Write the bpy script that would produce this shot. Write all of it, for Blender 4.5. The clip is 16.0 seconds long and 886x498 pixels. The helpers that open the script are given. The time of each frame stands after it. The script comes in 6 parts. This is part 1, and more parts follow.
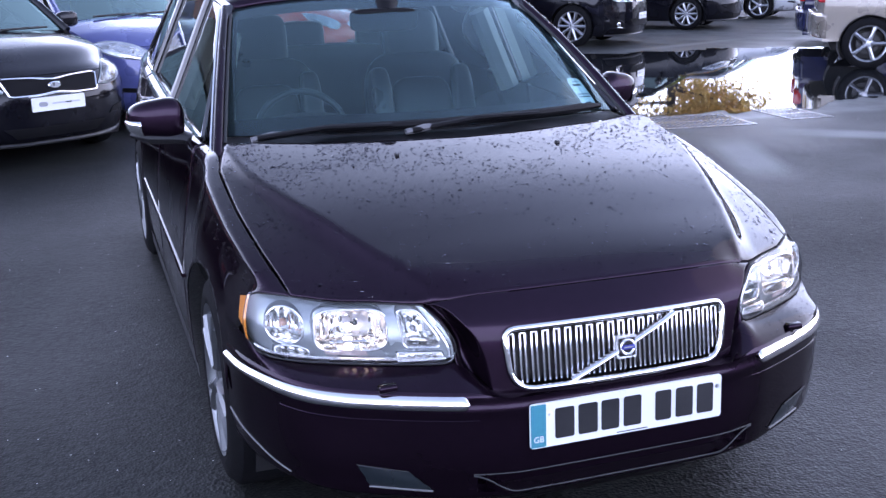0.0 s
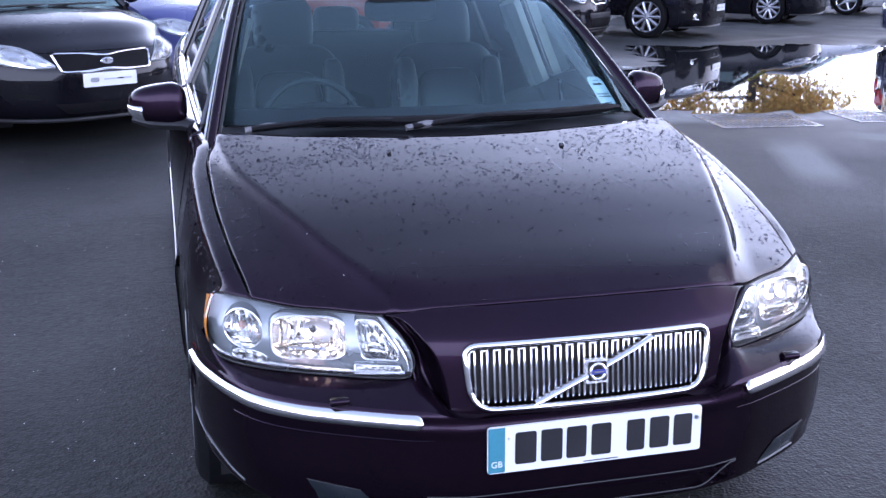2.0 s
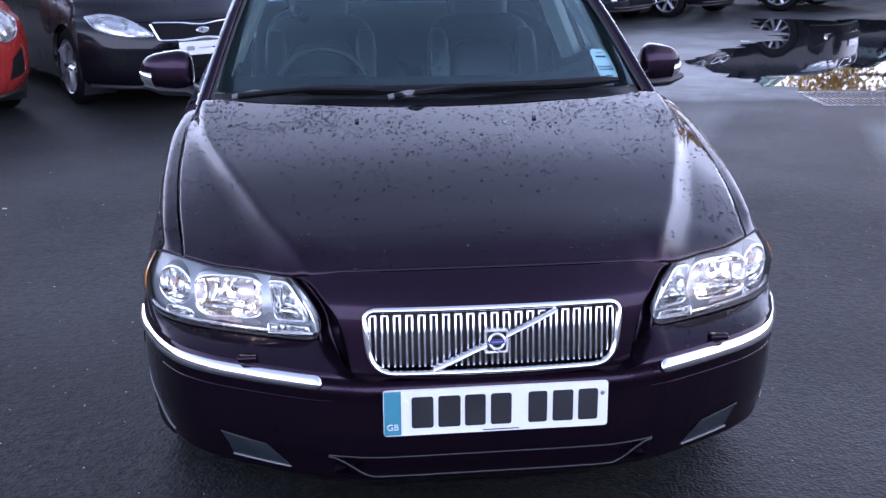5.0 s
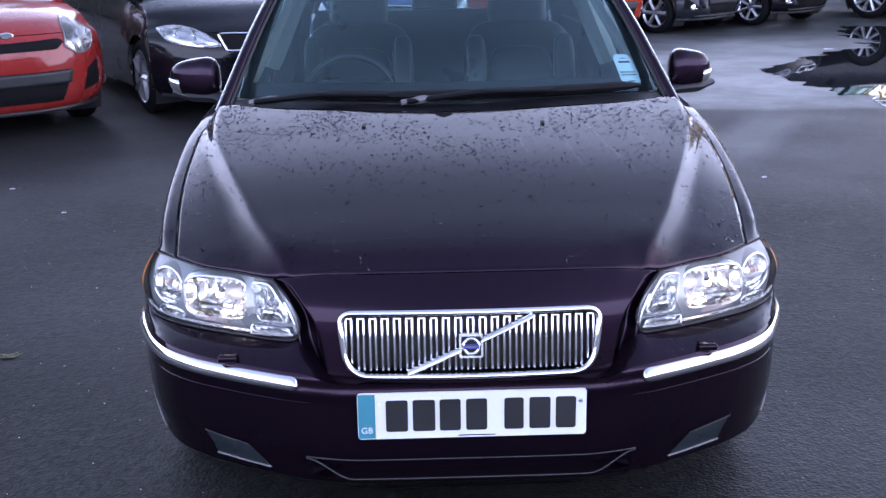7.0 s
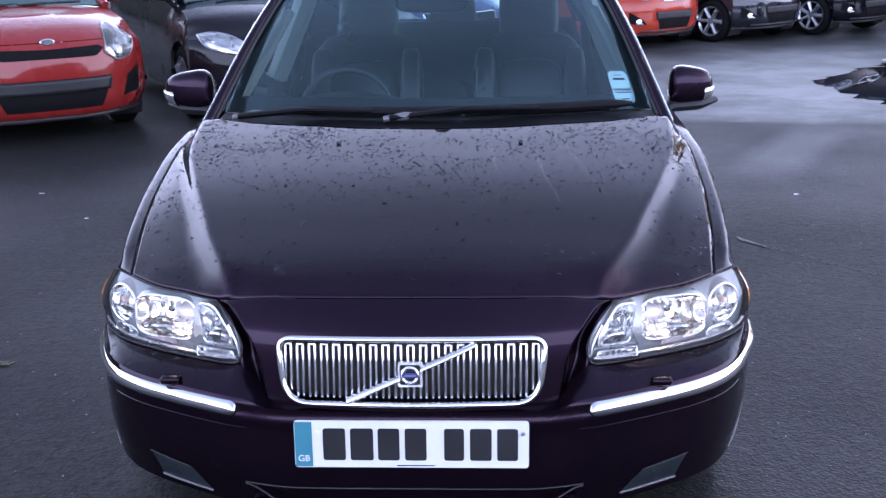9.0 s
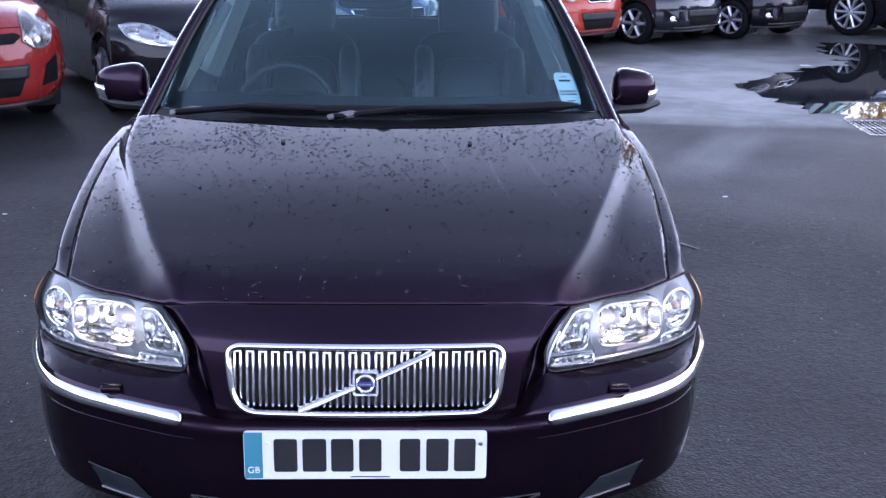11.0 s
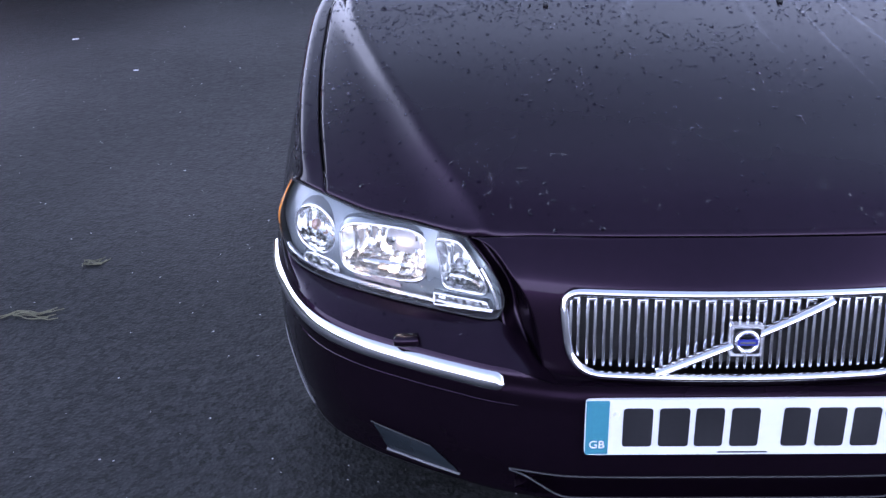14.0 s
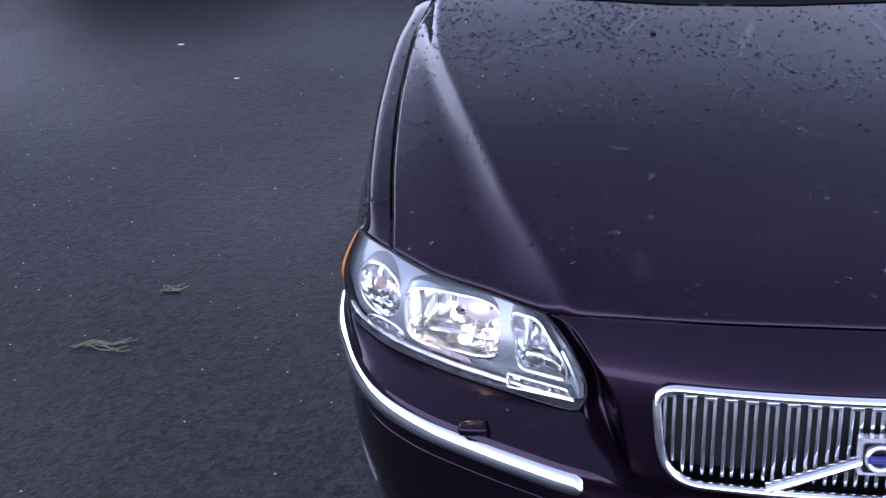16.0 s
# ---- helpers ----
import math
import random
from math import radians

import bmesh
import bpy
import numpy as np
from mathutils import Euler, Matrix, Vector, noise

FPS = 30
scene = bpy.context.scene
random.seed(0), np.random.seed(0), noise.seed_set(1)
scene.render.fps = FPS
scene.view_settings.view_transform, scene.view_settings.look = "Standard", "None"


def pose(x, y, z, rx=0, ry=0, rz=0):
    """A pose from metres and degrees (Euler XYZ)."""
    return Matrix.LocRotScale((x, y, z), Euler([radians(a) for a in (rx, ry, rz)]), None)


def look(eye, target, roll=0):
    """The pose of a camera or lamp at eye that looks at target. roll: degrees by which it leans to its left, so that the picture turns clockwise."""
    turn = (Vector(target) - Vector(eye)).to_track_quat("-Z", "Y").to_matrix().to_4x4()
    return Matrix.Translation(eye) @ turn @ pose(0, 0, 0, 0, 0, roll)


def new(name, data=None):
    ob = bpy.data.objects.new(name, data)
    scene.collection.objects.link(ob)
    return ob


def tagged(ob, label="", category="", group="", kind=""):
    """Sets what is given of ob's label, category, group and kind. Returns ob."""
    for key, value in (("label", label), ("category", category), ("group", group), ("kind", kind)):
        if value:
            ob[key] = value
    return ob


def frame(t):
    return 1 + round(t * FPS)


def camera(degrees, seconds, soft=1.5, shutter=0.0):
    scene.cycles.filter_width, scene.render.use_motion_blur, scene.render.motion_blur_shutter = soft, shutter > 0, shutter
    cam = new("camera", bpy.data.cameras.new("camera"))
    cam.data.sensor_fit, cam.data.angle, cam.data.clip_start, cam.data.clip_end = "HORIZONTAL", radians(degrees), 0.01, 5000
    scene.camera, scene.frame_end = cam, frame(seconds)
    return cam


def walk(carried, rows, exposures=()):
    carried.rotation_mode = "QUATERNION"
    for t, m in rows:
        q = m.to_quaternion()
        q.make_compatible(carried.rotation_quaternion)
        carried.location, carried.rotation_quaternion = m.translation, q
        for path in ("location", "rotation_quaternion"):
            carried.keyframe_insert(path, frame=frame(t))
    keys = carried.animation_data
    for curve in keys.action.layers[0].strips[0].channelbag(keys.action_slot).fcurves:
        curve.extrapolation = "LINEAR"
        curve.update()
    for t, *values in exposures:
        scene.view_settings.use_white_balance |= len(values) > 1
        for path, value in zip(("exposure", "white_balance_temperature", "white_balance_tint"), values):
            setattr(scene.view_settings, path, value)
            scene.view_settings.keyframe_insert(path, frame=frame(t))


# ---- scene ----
cam = camera(45.5, 16.0, soft=1.45)
PATH = [
    (0, (-1.194, -2.091, 1.52), (-0.559, -0.27, 0.989), -1.1),
    (0.5, (-1.11, -2.078, 1.516), (-0.513, -0.245, 0.983), -0.8),
    (1, (-1.042, -2.041, 1.532), (-0.479, -0.202, 0.982), -0.5),
    (1.5, (-0.986, -2.01, 1.539), (-0.449, -0.167, 0.98), 0.2),
    (2, (-0.905, -2.028, 1.538), (-0.409, -0.172, 0.979), 0.4),
    (2.5, (-0.802, -2.087, 1.54), (-0.359, -0.218, 0.983), 0.2),
    (3, (-0.693, -2.152, 1.546), (-0.302, -0.274, 0.981), 0.2),
    (3.5, (-0.615, -2.165, 1.542), (-0.261, -0.285, 0.958), 0.4),
    (4, (-0.532, -2.148, 1.54), (-0.223, -0.268, 0.929), 0.4),
    (6.5, (-0.178, -2.22, 1.532), (-0.085, -0.313, 0.939), -0.7),
    (7, (-0.113, -2.189, 1.52), (-0.067, -0.278, 0.932), -0.9),
    (7.5, (-0.032, -2.136, 1.534), (-0.049, -0.233, 0.921), -1.2),
    (8, (0.058, -2.107, 1.541), (-0.019, -0.204, 0.932), -1.1),
    (10.5, (0.195, -2.135, 1.547), (0.146, -0.21, 1.008), 0.2),
    (11, (0.08, -2.052, 1.544), (0.154, -0.14, 0.959), 0.9),
    (11.5, (0.012, -1.938, 1.552), (0.188, -0.053, 0.907), 1.3),
    (12, (0.021, -1.796, 1.533), (0.234, 0.049, 0.79), 0.5),
    (12.5, (0.011, -1.654, 1.516), (0.266, 0.133, 0.655), 0.4),
    (13, (-0.044, -1.547, 1.491), (0.125, 0.239, 0.606), -0.6),
    (13.5, (-0.313, -1.473, 1.476), (-0.213, 0.323, 0.602), -0.2),
    (14, (-0.457, -1.482, 1.535), (-0.503, 0.306, 0.64), -1.2),
    (14.5, (-0.484, -1.477, 1.533), (-0.618, 0.314, 0.654), -0.7),
    (15, (-0.441, -1.437, 1.547), (-0.606, 0.348, 0.66), -0.4),
    (15.5, (-0.394, -1.343, 1.542), (-0.614, 0.433, 0.648), -1.3),
    (16, (-0.401, -1.202, 1.537), (-0.667, 0.564, 0.637), -2.8),
]
walk(cam, [(t, look(eye, target, roll)) for t, eye, target, roll in PATH], exposures=[(0.0, 2.66, 7900, 33), (1.6, 2.72, 7900, 33), (3.0, 2.52, 7900, 33), (7.0, 2.48, 7900, 34), (10.5, 2.46, 7900, 33), (13.2, 2.58, 7800, 33), (14.0, 2.62, 7900, 33), (16.0, 2.62, 8000, 34)])

# world light: low autumn sun behind thin cloud, to the side of the car
SUN_EL, SUN_AZ = radians(23), radians(88)
world = bpy.data.worlds.new("sky")
scene.world = world
world.use_nodes = True
wn = world.node_tree.nodes
sky = wn.new("ShaderNodeTexSky")
sky.sky_type, sky.sun_disc = "NISHITA", False
sky.sun_elevation, sky.sun_rotation = SUN_EL, SUN_AZ
sky.air_density, sky.dust_density, sky.ozone_density = 1.0, 0.15, 4.0
wn["Background"].inputs["Strength"].default_value = 0.069
# a veil of thin cloud and haze over the whole sky
veil = wn.new("ShaderNodeMix")
veil.data_type = "RGBA"
veil.clamp_factor = False
# haze thickens towards the horizon as the path through the air grows
toward, height, lift, square, air = wn.new("ShaderNodeTexCoord"), wn.new("ShaderNodeSeparateXYZ"), wn.new("ShaderNodeMath"), wn.new("ShaderNodeMath"), wn.new("ShaderNodeMath")
lift.operation, square.operation, air.operation = "MAXIMUM", "POWER", "DIVIDE"
square.inputs[1].default_value = 5.0
lift.inputs[1].default_value, air.inputs[0].default_value = 0.37, 0.0058
world.node_tree.links.new(toward.outputs["Generated"], height.inputs[0])
world.node_tree.links.new(height.outputs["Z"], lift.inputs[0])
world.node_tree.links.new(lift.outputs[0], square.inputs[0])
world.node_tree.links.new(square.outputs[0], air.inputs[1])
thin = wn.new("ShaderNodeMath")
thin.inputs[1].default_value = 0.052
world.node_tree.links.new(air.outputs[0], thin.inputs[0])
world.node_tree.links.new(thin.outputs[0], veil.inputs["Factor"])
veil.inputs["B"].default_value = (9.2, 13.6, 21.6, 1)
world.node_tree.links.new(sky.outputs["Color"], veil.inputs["A"])
world.node_tree.links.new(veil.outputs["Result"], wn["Background"].inputs["Color"])
sun_data = bpy.data.lights.new("sun", "SUN")
sun_data.energy, sun_data.angle, sun_data.color = 0.07, radians(55), (1.0, 0.93, 0.84)
sun = new("sun", sun_data)
sun.matrix_world = look((40 * math.sin(SUN_AZ), 40 * math.cos(SUN_AZ), 40 * math.tan(SUN_EL)), (0, 0, 0))


# ---- helpers of this scene ----
def curve1(pts):
    """A smooth function through (a, value) pairs, flat beyond its ends."""
    xs, ys = np.array([p[0] for p in pts], float), np.array([p[1] for p in pts], float)
    d = np.diff(ys) / np.diff(xs)
    m = np.zeros(len(xs))
    m[0], m[-1] = d[0], d[-1]
    for i in range(1, len(xs) - 1):
        m[i] = 0 if d[i - 1] * d[i] <= 0 else 2 * d[i - 1] * d[i] / (d[i - 1] + d[i])

    def f(a):
        a = min(max(a, xs[0]), xs[-1])
        i = min(max(int(np.searchsorted(xs, a)) - 1, 0), len(xs) - 2)
        h = xs[i + 1] - xs[i]
        t = (a - xs[i]) / h
        return float(ys[i] * (1 + 2 * t) * (1 - t) ** 2 + h * m[i] * t * (1 - t) ** 2 + ys[i + 1] * t * t * (3 - 2 * t) + h * m[i + 1] * t * t * (t - 1))
    return f


def path3(pts):
    """A smooth space curve through points, as a function of 0..1 by length."""
    p = [Vector(q) for q in pts]
    s = [0.0]
    for a, b in zip(p, p[1:]):
        s.append(s[-1] + (b - a).length)
    fs = [curve1([(u / s[-1], q[k]) for u, q in zip(s, p)]) for k in range(3)]
    return lambda u: Vector((fs[0](u), fs[1](u), fs[2](u)))


def smooth(a, b, x):
    t = min(max((x - a) / (b - a), 0), 1)
    return t * t * (3 - 2 * t)


def lerp(a, b, t):
    return a + (b - a) * float(t)


def steps(a, b, n, end=True):
    return [float(q) for q in np.linspace(a, b, n, end)]


def grid(fn, nu, nv, bm=None, keep=None):
    """Quads over fn(u, v), u and v in 0..1."""
    bm = bm or bmesh.new()
    vs = [[bm.verts.new(fn(i / nu, j / nv)) for j in range(nv + 1)] for i in range(nu + 1)]
    for i in range(nu):
        for j in range(nv):
            bm.faces.new((vs[i][j], vs[i + 1][j], vs[i + 1][j + 1], vs[i][j + 1]))
    return bm


def mirrored(bm):
    """Adds the mirror image across the car's middle plane."""
    geom = bmesh.ops.duplicate(bm, geom=bm.verts[:] + bm.edges[:] + bm.faces[:])["geom"]
    vs = [g for g in geom if isinstance(g, bmesh.types.BMVert)]
    fs = [g for g in geom if isinstance(g, bmesh.types.BMFace)]
    for v in vs:
        v.co.x = -v.co.x
    bmesh.ops.reverse_faces(bm, faces=fs)
    return bm


def flip(bm):
    """Turns a bmesh into its mirror image."""
    for v in bm.verts:
        v.co.x = -v.co.x
    bmesh.ops.reverse_faces(bm, faces=bm.faces[:])
    return bm


def tube(points, radius, segs=8, bm=None, closed=False, flat=1.0):
    """A round (or flattened) bar along points; radius may be a list."""
    bm = bm or bmesh.new()
    pts = [Vector(p) for p in points]
    n = len(pts)
    rings = []
    for i, p in enumerate(pts):
        a = pts[(i - 1) % n] if closed or i else pts[0]
        b = pts[(i + 1) % n] if closed or i < n - 1 else pts[-1]
        t = (b - a).normalized()
        side = t.cross(Vector((0, 0, 1)))
        side = side.normalized() if side.length > 1e-4 else Vector((1, 0, 0))
        up = side.cross(t)
        r = radius[i] if isinstance(radius, (list, tuple)) else radius
        rings.append([bm.verts.new(p + r * (math.cos(k * 2 * math.pi / segs) * side + flat * math.sin(k * 2 * math.pi / segs) * up)) for k in range(segs)])
    for i in range(n if closed else n - 1):
        A, B = rings[i], rings[(i + 1) % n]
        for k in range(segs):
            bm.faces.new((A[k], A[(k + 1) % segs], B[(k + 1) % segs], B[k]))
    if not closed:
        bm.faces.new(rings[0][::-1])
        bm.faces.new(rings[-1])
    return bm


def box(cx, cy, cz, sx, sy, sz, bev=0.0, bm=None, m=None):
    """A bevelled block about a centre."""
    bm = bm or bmesh.new()
    made = bmesh.ops.create_cube(bm, size=1.0)["verts"]
    for v in made:
        v.co = Vector((cx + v.co.x * sx, cy + v.co.y * sy, cz + v.co.z * sz))
        if m:
            v.co = m @ v.co
    if bev:
        es = list({e for v in made for e in v.link_edges})
        bmesh.ops.bevel(bm, geom=es, offset=bev, segments=3, profile=0.5, affect="EDGES")
    return bm


def spin(profile, axis="x", segs=32, bm=None, m=None):
    """A turned body: profile of (along, radius), round the axis."""
    bm = bm or bmesh.new()
    rings = []
    for a, r in profile:
        ring = []
        for k in range(segs):
            c, s = r * math.cos(2 * math.pi * k / segs), r * math.sin(2 * math.pi * k / segs)
            v = Vector((a, c, s)) if axis == "x" else Vector((c, a, s)) if axis == "y" else Vector((c, s, a))
            ring.append(bm.verts.new(m @ v if m else v))
        rings.append(ring)
    for A, B in zip(rings, rings[1:]):
        for k in range(segs):
            bm.faces.new((A[k], A[(k + 1) % segs], B[(k + 1) % segs], B[k]))
    return bm


def slab(outline, depth, bm=None, m=None):
    """A plate with a 2D outline (a, b), standing in x-z, with depth along y."""
    bm = bm or bmesh.new()
    f = [bm.verts.new((a, 0, b)) for a, b in outline]
    g = [bm.verts.new((a, depth, b)) for a, b in outline]
    if m:
        for v in f + g:
            v.co = m @ v.co
    n = len(f)
    bm.faces.new(f)
    bm.faces.new(g[::-1])
    for k in range(n):
        bm.faces.new((f[k], g[k], g[(k + 1) % n], f[(k + 1) % n]))
    return bm


def rounded(w, h, r, n=5, top=1.0):
    """Outline of a rounded rectangle, w x h, about the origin; top: its upper width over its lower."""
    out = []
    for cx, cz, a0 in ((1, 1, 0), (-1, 1, 90), (-1, -1, 180), (1, -1, 270)):
        for k in range(n + 1):
            a = radians(a0 + 90 * k / n)
            x = cx * (w / 2 - r) + r * math.cos(a)
            z = cz * (h / 2 - r) + r * math.sin(a)
            out.append((x * lerp(1, top, (z + h / 2) / h), z))
    return out


def link(name, bm, material, smooth_faces=True, thick=0.0):
    bmesh.ops.recalc_face_normals(bm, faces=bm.faces[:])
    me = bpy.data.meshes.new(name)
    bm.to_mesh(me)
    bm.free()
    if smooth_faces:
        me.polygons.foreach_set("use_smooth", [True] * len(me.polygons))
        me.set_sharp_from_angle(angle=radians(38))
    me.materials.append(material)
    ob = new(name, me)
    if thick:
        mod = ob.modifiers.new("thickness", "SOLIDIFY")
        mod.thickness, mod.offset = thick, 0
    return ob


def part(name, bm, material, parent, label="", smooth_faces=True, thick=0.0):
    ob = link(name, bm, material, smooth_faces, thick)
    ob.parent = parent
    return tagged(ob, label)


def thing(name, label, category, group="", m=None):
    ob = new(name)
    ob.empty_display_size = 0.2
    if m:
        ob.matrix_world = m
    return tagged(ob, label, category, group)


# ---- materials ----
def mat(name, base, rough=0.5, metal=0.0, coat=0.0, vary=0.12, scale=8.0, bump=0.0, bump_scale=200.0, rough_vary=0.1, emit=0.0, spec=0.5):
    """A surface with stains at a broad scale, grain at a fine one, and relief."""
    m = bpy.data.materials.new(name)
    m.use_nodes = True
    nt, p = m.node_tree, m.node_tree.nodes["Principled BSDF"]
    p.inputs["Roughness"].default_value, p.inputs["Metallic"].default_value = rough, metal
    p.inputs["Coat Weight"].default_value, p.inputs["Coat Roughness"].default_value = coat, 0.03
    p.inputs["Specular IOR Level"].default_value = spec
    co = nt.nodes.new("ShaderNodeTexCoord")
    big, fine, mix = (nt.nodes.new("ShaderNodeTexNoise") for _ in range(2)), None, nt.nodes.new("ShaderNodeMix")
    big, fine = big
    big.inputs["Scale"].default_value, big.inputs["Detail"].default_value = scale, 4
    fine.inputs["Scale"].default_value, fine.inputs["Detail"].default_value = scale * 14, 3
    both = nt.nodes.new("ShaderNodeMath")
    both.operation = "ADD"
    for n in (big, fine):
        nt.links.new(co.outputs["Object"], n.inputs["Vector"])
    nt.links.new(big.outputs["Fac"], both.inputs[0])
    nt.links.new(fine.outputs["Fac"], both.inputs[1])
    ramp = nt.nodes.new("ShaderNodeMapRange")
    ramp.inputs["From Min"].default_value, ramp.inputs["From Max"].default_value = 0.6, 1.4
    nt.links.new(both.outputs[0], ramp.inputs["Value"])
    mix.data_type = "RGBA"
    mix.inputs["A"].default_value = (*[c * (1 - vary) for c in base], 1)
    mix.inputs["B"].default_value = (*[min(c * (1 + vary), 1) for c in base], 1)
    nt.links.new(ramp.outputs["Result"], mix.inputs["Factor"])
    nt.links.new(mix.outputs["Result"], p.inputs["Base Color"])
    if rough_vary:
        rr = nt.nodes.new("ShaderNodeMapRange")
        rr.inputs["From Min"].default_value, rr.inputs["From Max"].default_value = 0.3, 0.7
        rr.inputs["To Min"].default_value, rr.inputs["To Max"].default_value = max(rough - rough_vary, 0.02), min(rough + rough_vary, 1)
        nt.links.new(big.outputs["Fac"], rr.inputs["Value"])
        nt.links.new(rr.outputs["Result"], p.inputs["Roughness"])
    if bump:
        bn, bt = nt.nodes.new("ShaderNodeBump"), nt.nodes.new("ShaderNodeTexNoise")
        bt.inputs["Scale"].default_value, bt.inputs["Detail"].default_value = bump_scale, 3
        bn.inputs["Strength"].default_value, bn.inputs["Distance"].default_value = bump, 0.004
        nt.links.new(co.outputs["Object"], bt.inputs["Vector"])
        nt.links.new(bt.outputs["Fac"], bn.inputs["Height"])
        nt.links.new(bn.outputs["Normal"], p.inputs["Normal"])
    if emit:
        p.inputs["Emission Color"].default_value, p.inputs["Emission Strength"].default_value = (*base, 1), emit
    return m


def glass(name, tint, ior=1.5, rough=0.0):
    """Thin glass: tinted see-through, with a real reflection."""
    m = bpy.data.materials.new(name)
    m.use_nodes = True
    nt = m.node_tree
    nt.nodes.remove(nt.nodes["Principled BSDF"])
    t, g, mix, fr = nt.nodes.new("ShaderNodeBsdfTransparent"), nt.nodes.new("ShaderNodeBsdfGlossy"), nt.nodes.new("ShaderNodeMixShader"), nt.nodes.new("ShaderNodeFresnel")
    t.inputs["Color"].default_value, g.inputs["Roughness"].default_value, fr.inputs["IOR"].default_value = (*tint, 1), rough, ior
    nt.links.new(fr.outputs[0], mix.inputs[0])
    nt.links.new(t.outputs[0], mix.inputs[1])
    nt.links.new(g.outputs[0], mix.inputs[2])
    nt.links.new(mix.outputs[0], nt.nodes["Material Output"].inputs["Surface"])
    return m


PAINT = mat("aubergine_paint", (0.0192, 0.0092, 0.0186), 0.30, 0.85, 1.0, 0.10, 3.0, rough_vary=0.05, spec=0.1)
PAINT.node_tree.nodes["Principled BSDF"].inputs["Specular Tint"].default_value = (0.14, 0.09, 0.14, 1)
PAINT.node_tree.nodes["Principled BSDF"].inputs["Coat IOR"].default_value = 1.22
CHROME = mat("chrome", (0.88, 0.89, 0.90), 0.09, 1.0, vary=0.04, rough_vary=0.04)
STEEL = mat("satin_metal", (0.45, 0.46, 0.48), 0.3, 1.0, vary=0.08)
BARREL = mat("dark_rim_barrel", (0.10, 0.10, 0.105), 0.5, 0.6, vary=0.3, scale=14)
ALLOY = mat("wheel_alloy", (0.38, 0.39, 0.41), 0.34, 0.85, vary=0.08)
WORNALLOY = mat("worn_alloy", (0.19, 0.20, 0.21), 0.36, 0.85, vary=0.08)
RUBBER = mat("tyre_rubber", (0.006, 0.006, 0.007), 0.8, spec=0.08, vary=0.2, bump=0.2, bump_scale=120)
PLASTIC = mat("black_plastic", (0.014, 0.014, 0.016), 0.5, vary=0.15, bump=0.15, bump_scale=400)
GLOSSBLACK = mat("gloss_black", (0.008, 0.008, 0.010), 0.12, coat=0.5, rough_vary=0.03)
SEAL = mat("rubber_seal", (0.01, 0.01, 0.011), 0.6)
LEATHER = mat("black_leather", (0.017, 0.019, 0.021), 0.36, vary=0.2, scale=5, bump=0.25, bump_scale=160)
TRIM = mat("pale_headlining", (0.46, 0.50, 0.46), 0.85, vary=0.06, bump=0.2, bump_scale=300)
PAPER = mat("white_paper", (0.84, 0.85, 0.84), 0.7, vary=0.03)
WHITE = mat("plate_white", (0.66, 0.67, 0.67), 0.35, vary=0.03)
INK = mat("plate_ink", (0.010, 0.010, 0.012), 0.45)
BLUE = mat("plate_blue", (0.004, 0.19, 0.245), 0.4, vary=0.08)
BADGEBLUE = mat("badge_blue", (0.020, 0.030, 0.19), 0.2, coat=0.6)
AMBER = mat("amber_lens", (0.62, 0.19, 0.03), 0.2, coat=0.8, vary=0.12)
PINKBULB = mat("indicator_bulb", (0.55, 0.30, 0.22), 0.25, coat=0.6)
RIMWHITE = mat("bright_plated_rim", (0.93, 0.93, 0.94), 0.22, 0.75, vary=0.03)
REFLECTOR = mat("lamp_reflector", (0.80, 0.81, 0.80), 0.10, 0.96, vary=0.02, rough_vary=0.03)
PINKPANEL = mat("lamp_reflex_panel", (0.62, 0.52, 0.50), 0.3, 0.2)
LAMPGREY = mat("lamp_housing", (0.30, 0.31, 0.33), 0.3, 0.7, vary=0.06)
BEZEL = mat("lamp_bezel", (0.36, 0.40, 0.41), 0.32, 0.6, vary=0.05)
BULB = mat("lit_bulb", (1.0, 0.94, 0.87), 0.3, emit=1.8, vary=0.0, rough_vary=0)
CLEAR = glass("clear_lens", (0.93, 0.94, 0.95), 1.45)
SCREEN = glass("windscreen_glass", (0.62, 0.90, 0.93), 1.55)
# a thin dusty film on the windscreen
nt = SCREEN.node_tree
nt.nodes["Glossy BSDF"].inputs["Color"].default_value = (0.62, 0.94, 1.0, 1)
film_mix, dust, smear = nt.nodes.new("ShaderNodeMixShader"), nt.nodes.new("ShaderNodeBsdfDiffuse"), nt.nodes.new("ShaderNodeTexNoise")
dust.inputs["Color"].default_value = (0.36, 0.72, 0.74, 1)
smear.inputs["Scale"].default_value = 2.2
amount = nt.nodes.new("ShaderNodeMapRange")
amount.inputs["From Min"].default_value, amount.inputs["From Max"].default_value = 0.3, 0.7
amount.inputs["To Min"].default_value, amount.inputs["To Max"].default_value = 0.004, 0.022
nt.links.new(smear.outputs[0], amount.inputs["Value"])
nt.links.new(amount.outputs["Result"], film_mix.inputs[0])
nt.links.new(nt.nodes["Material Output"].inputs["Surface"].links[0].from_socket, film_mix.inputs[1])
nt.links.new(dust.outputs[0], film_mix.inputs[2])
nt.links.new(film_mix.outputs[0], nt.nodes["Material Output"].inputs["Surface"])
PALESCREEN = glass("pale_windscreen", (0.36, 0.54, 0.52), 3.1)
PALESCREEN.node_tree.nodes["Glossy BSDF"].inputs["Color"].default_value = (0.66, 1.0, 0.92, 1)
SIDEGLASS = glass("side_glass", (0.46, 0.56, 0.57), 1.68)
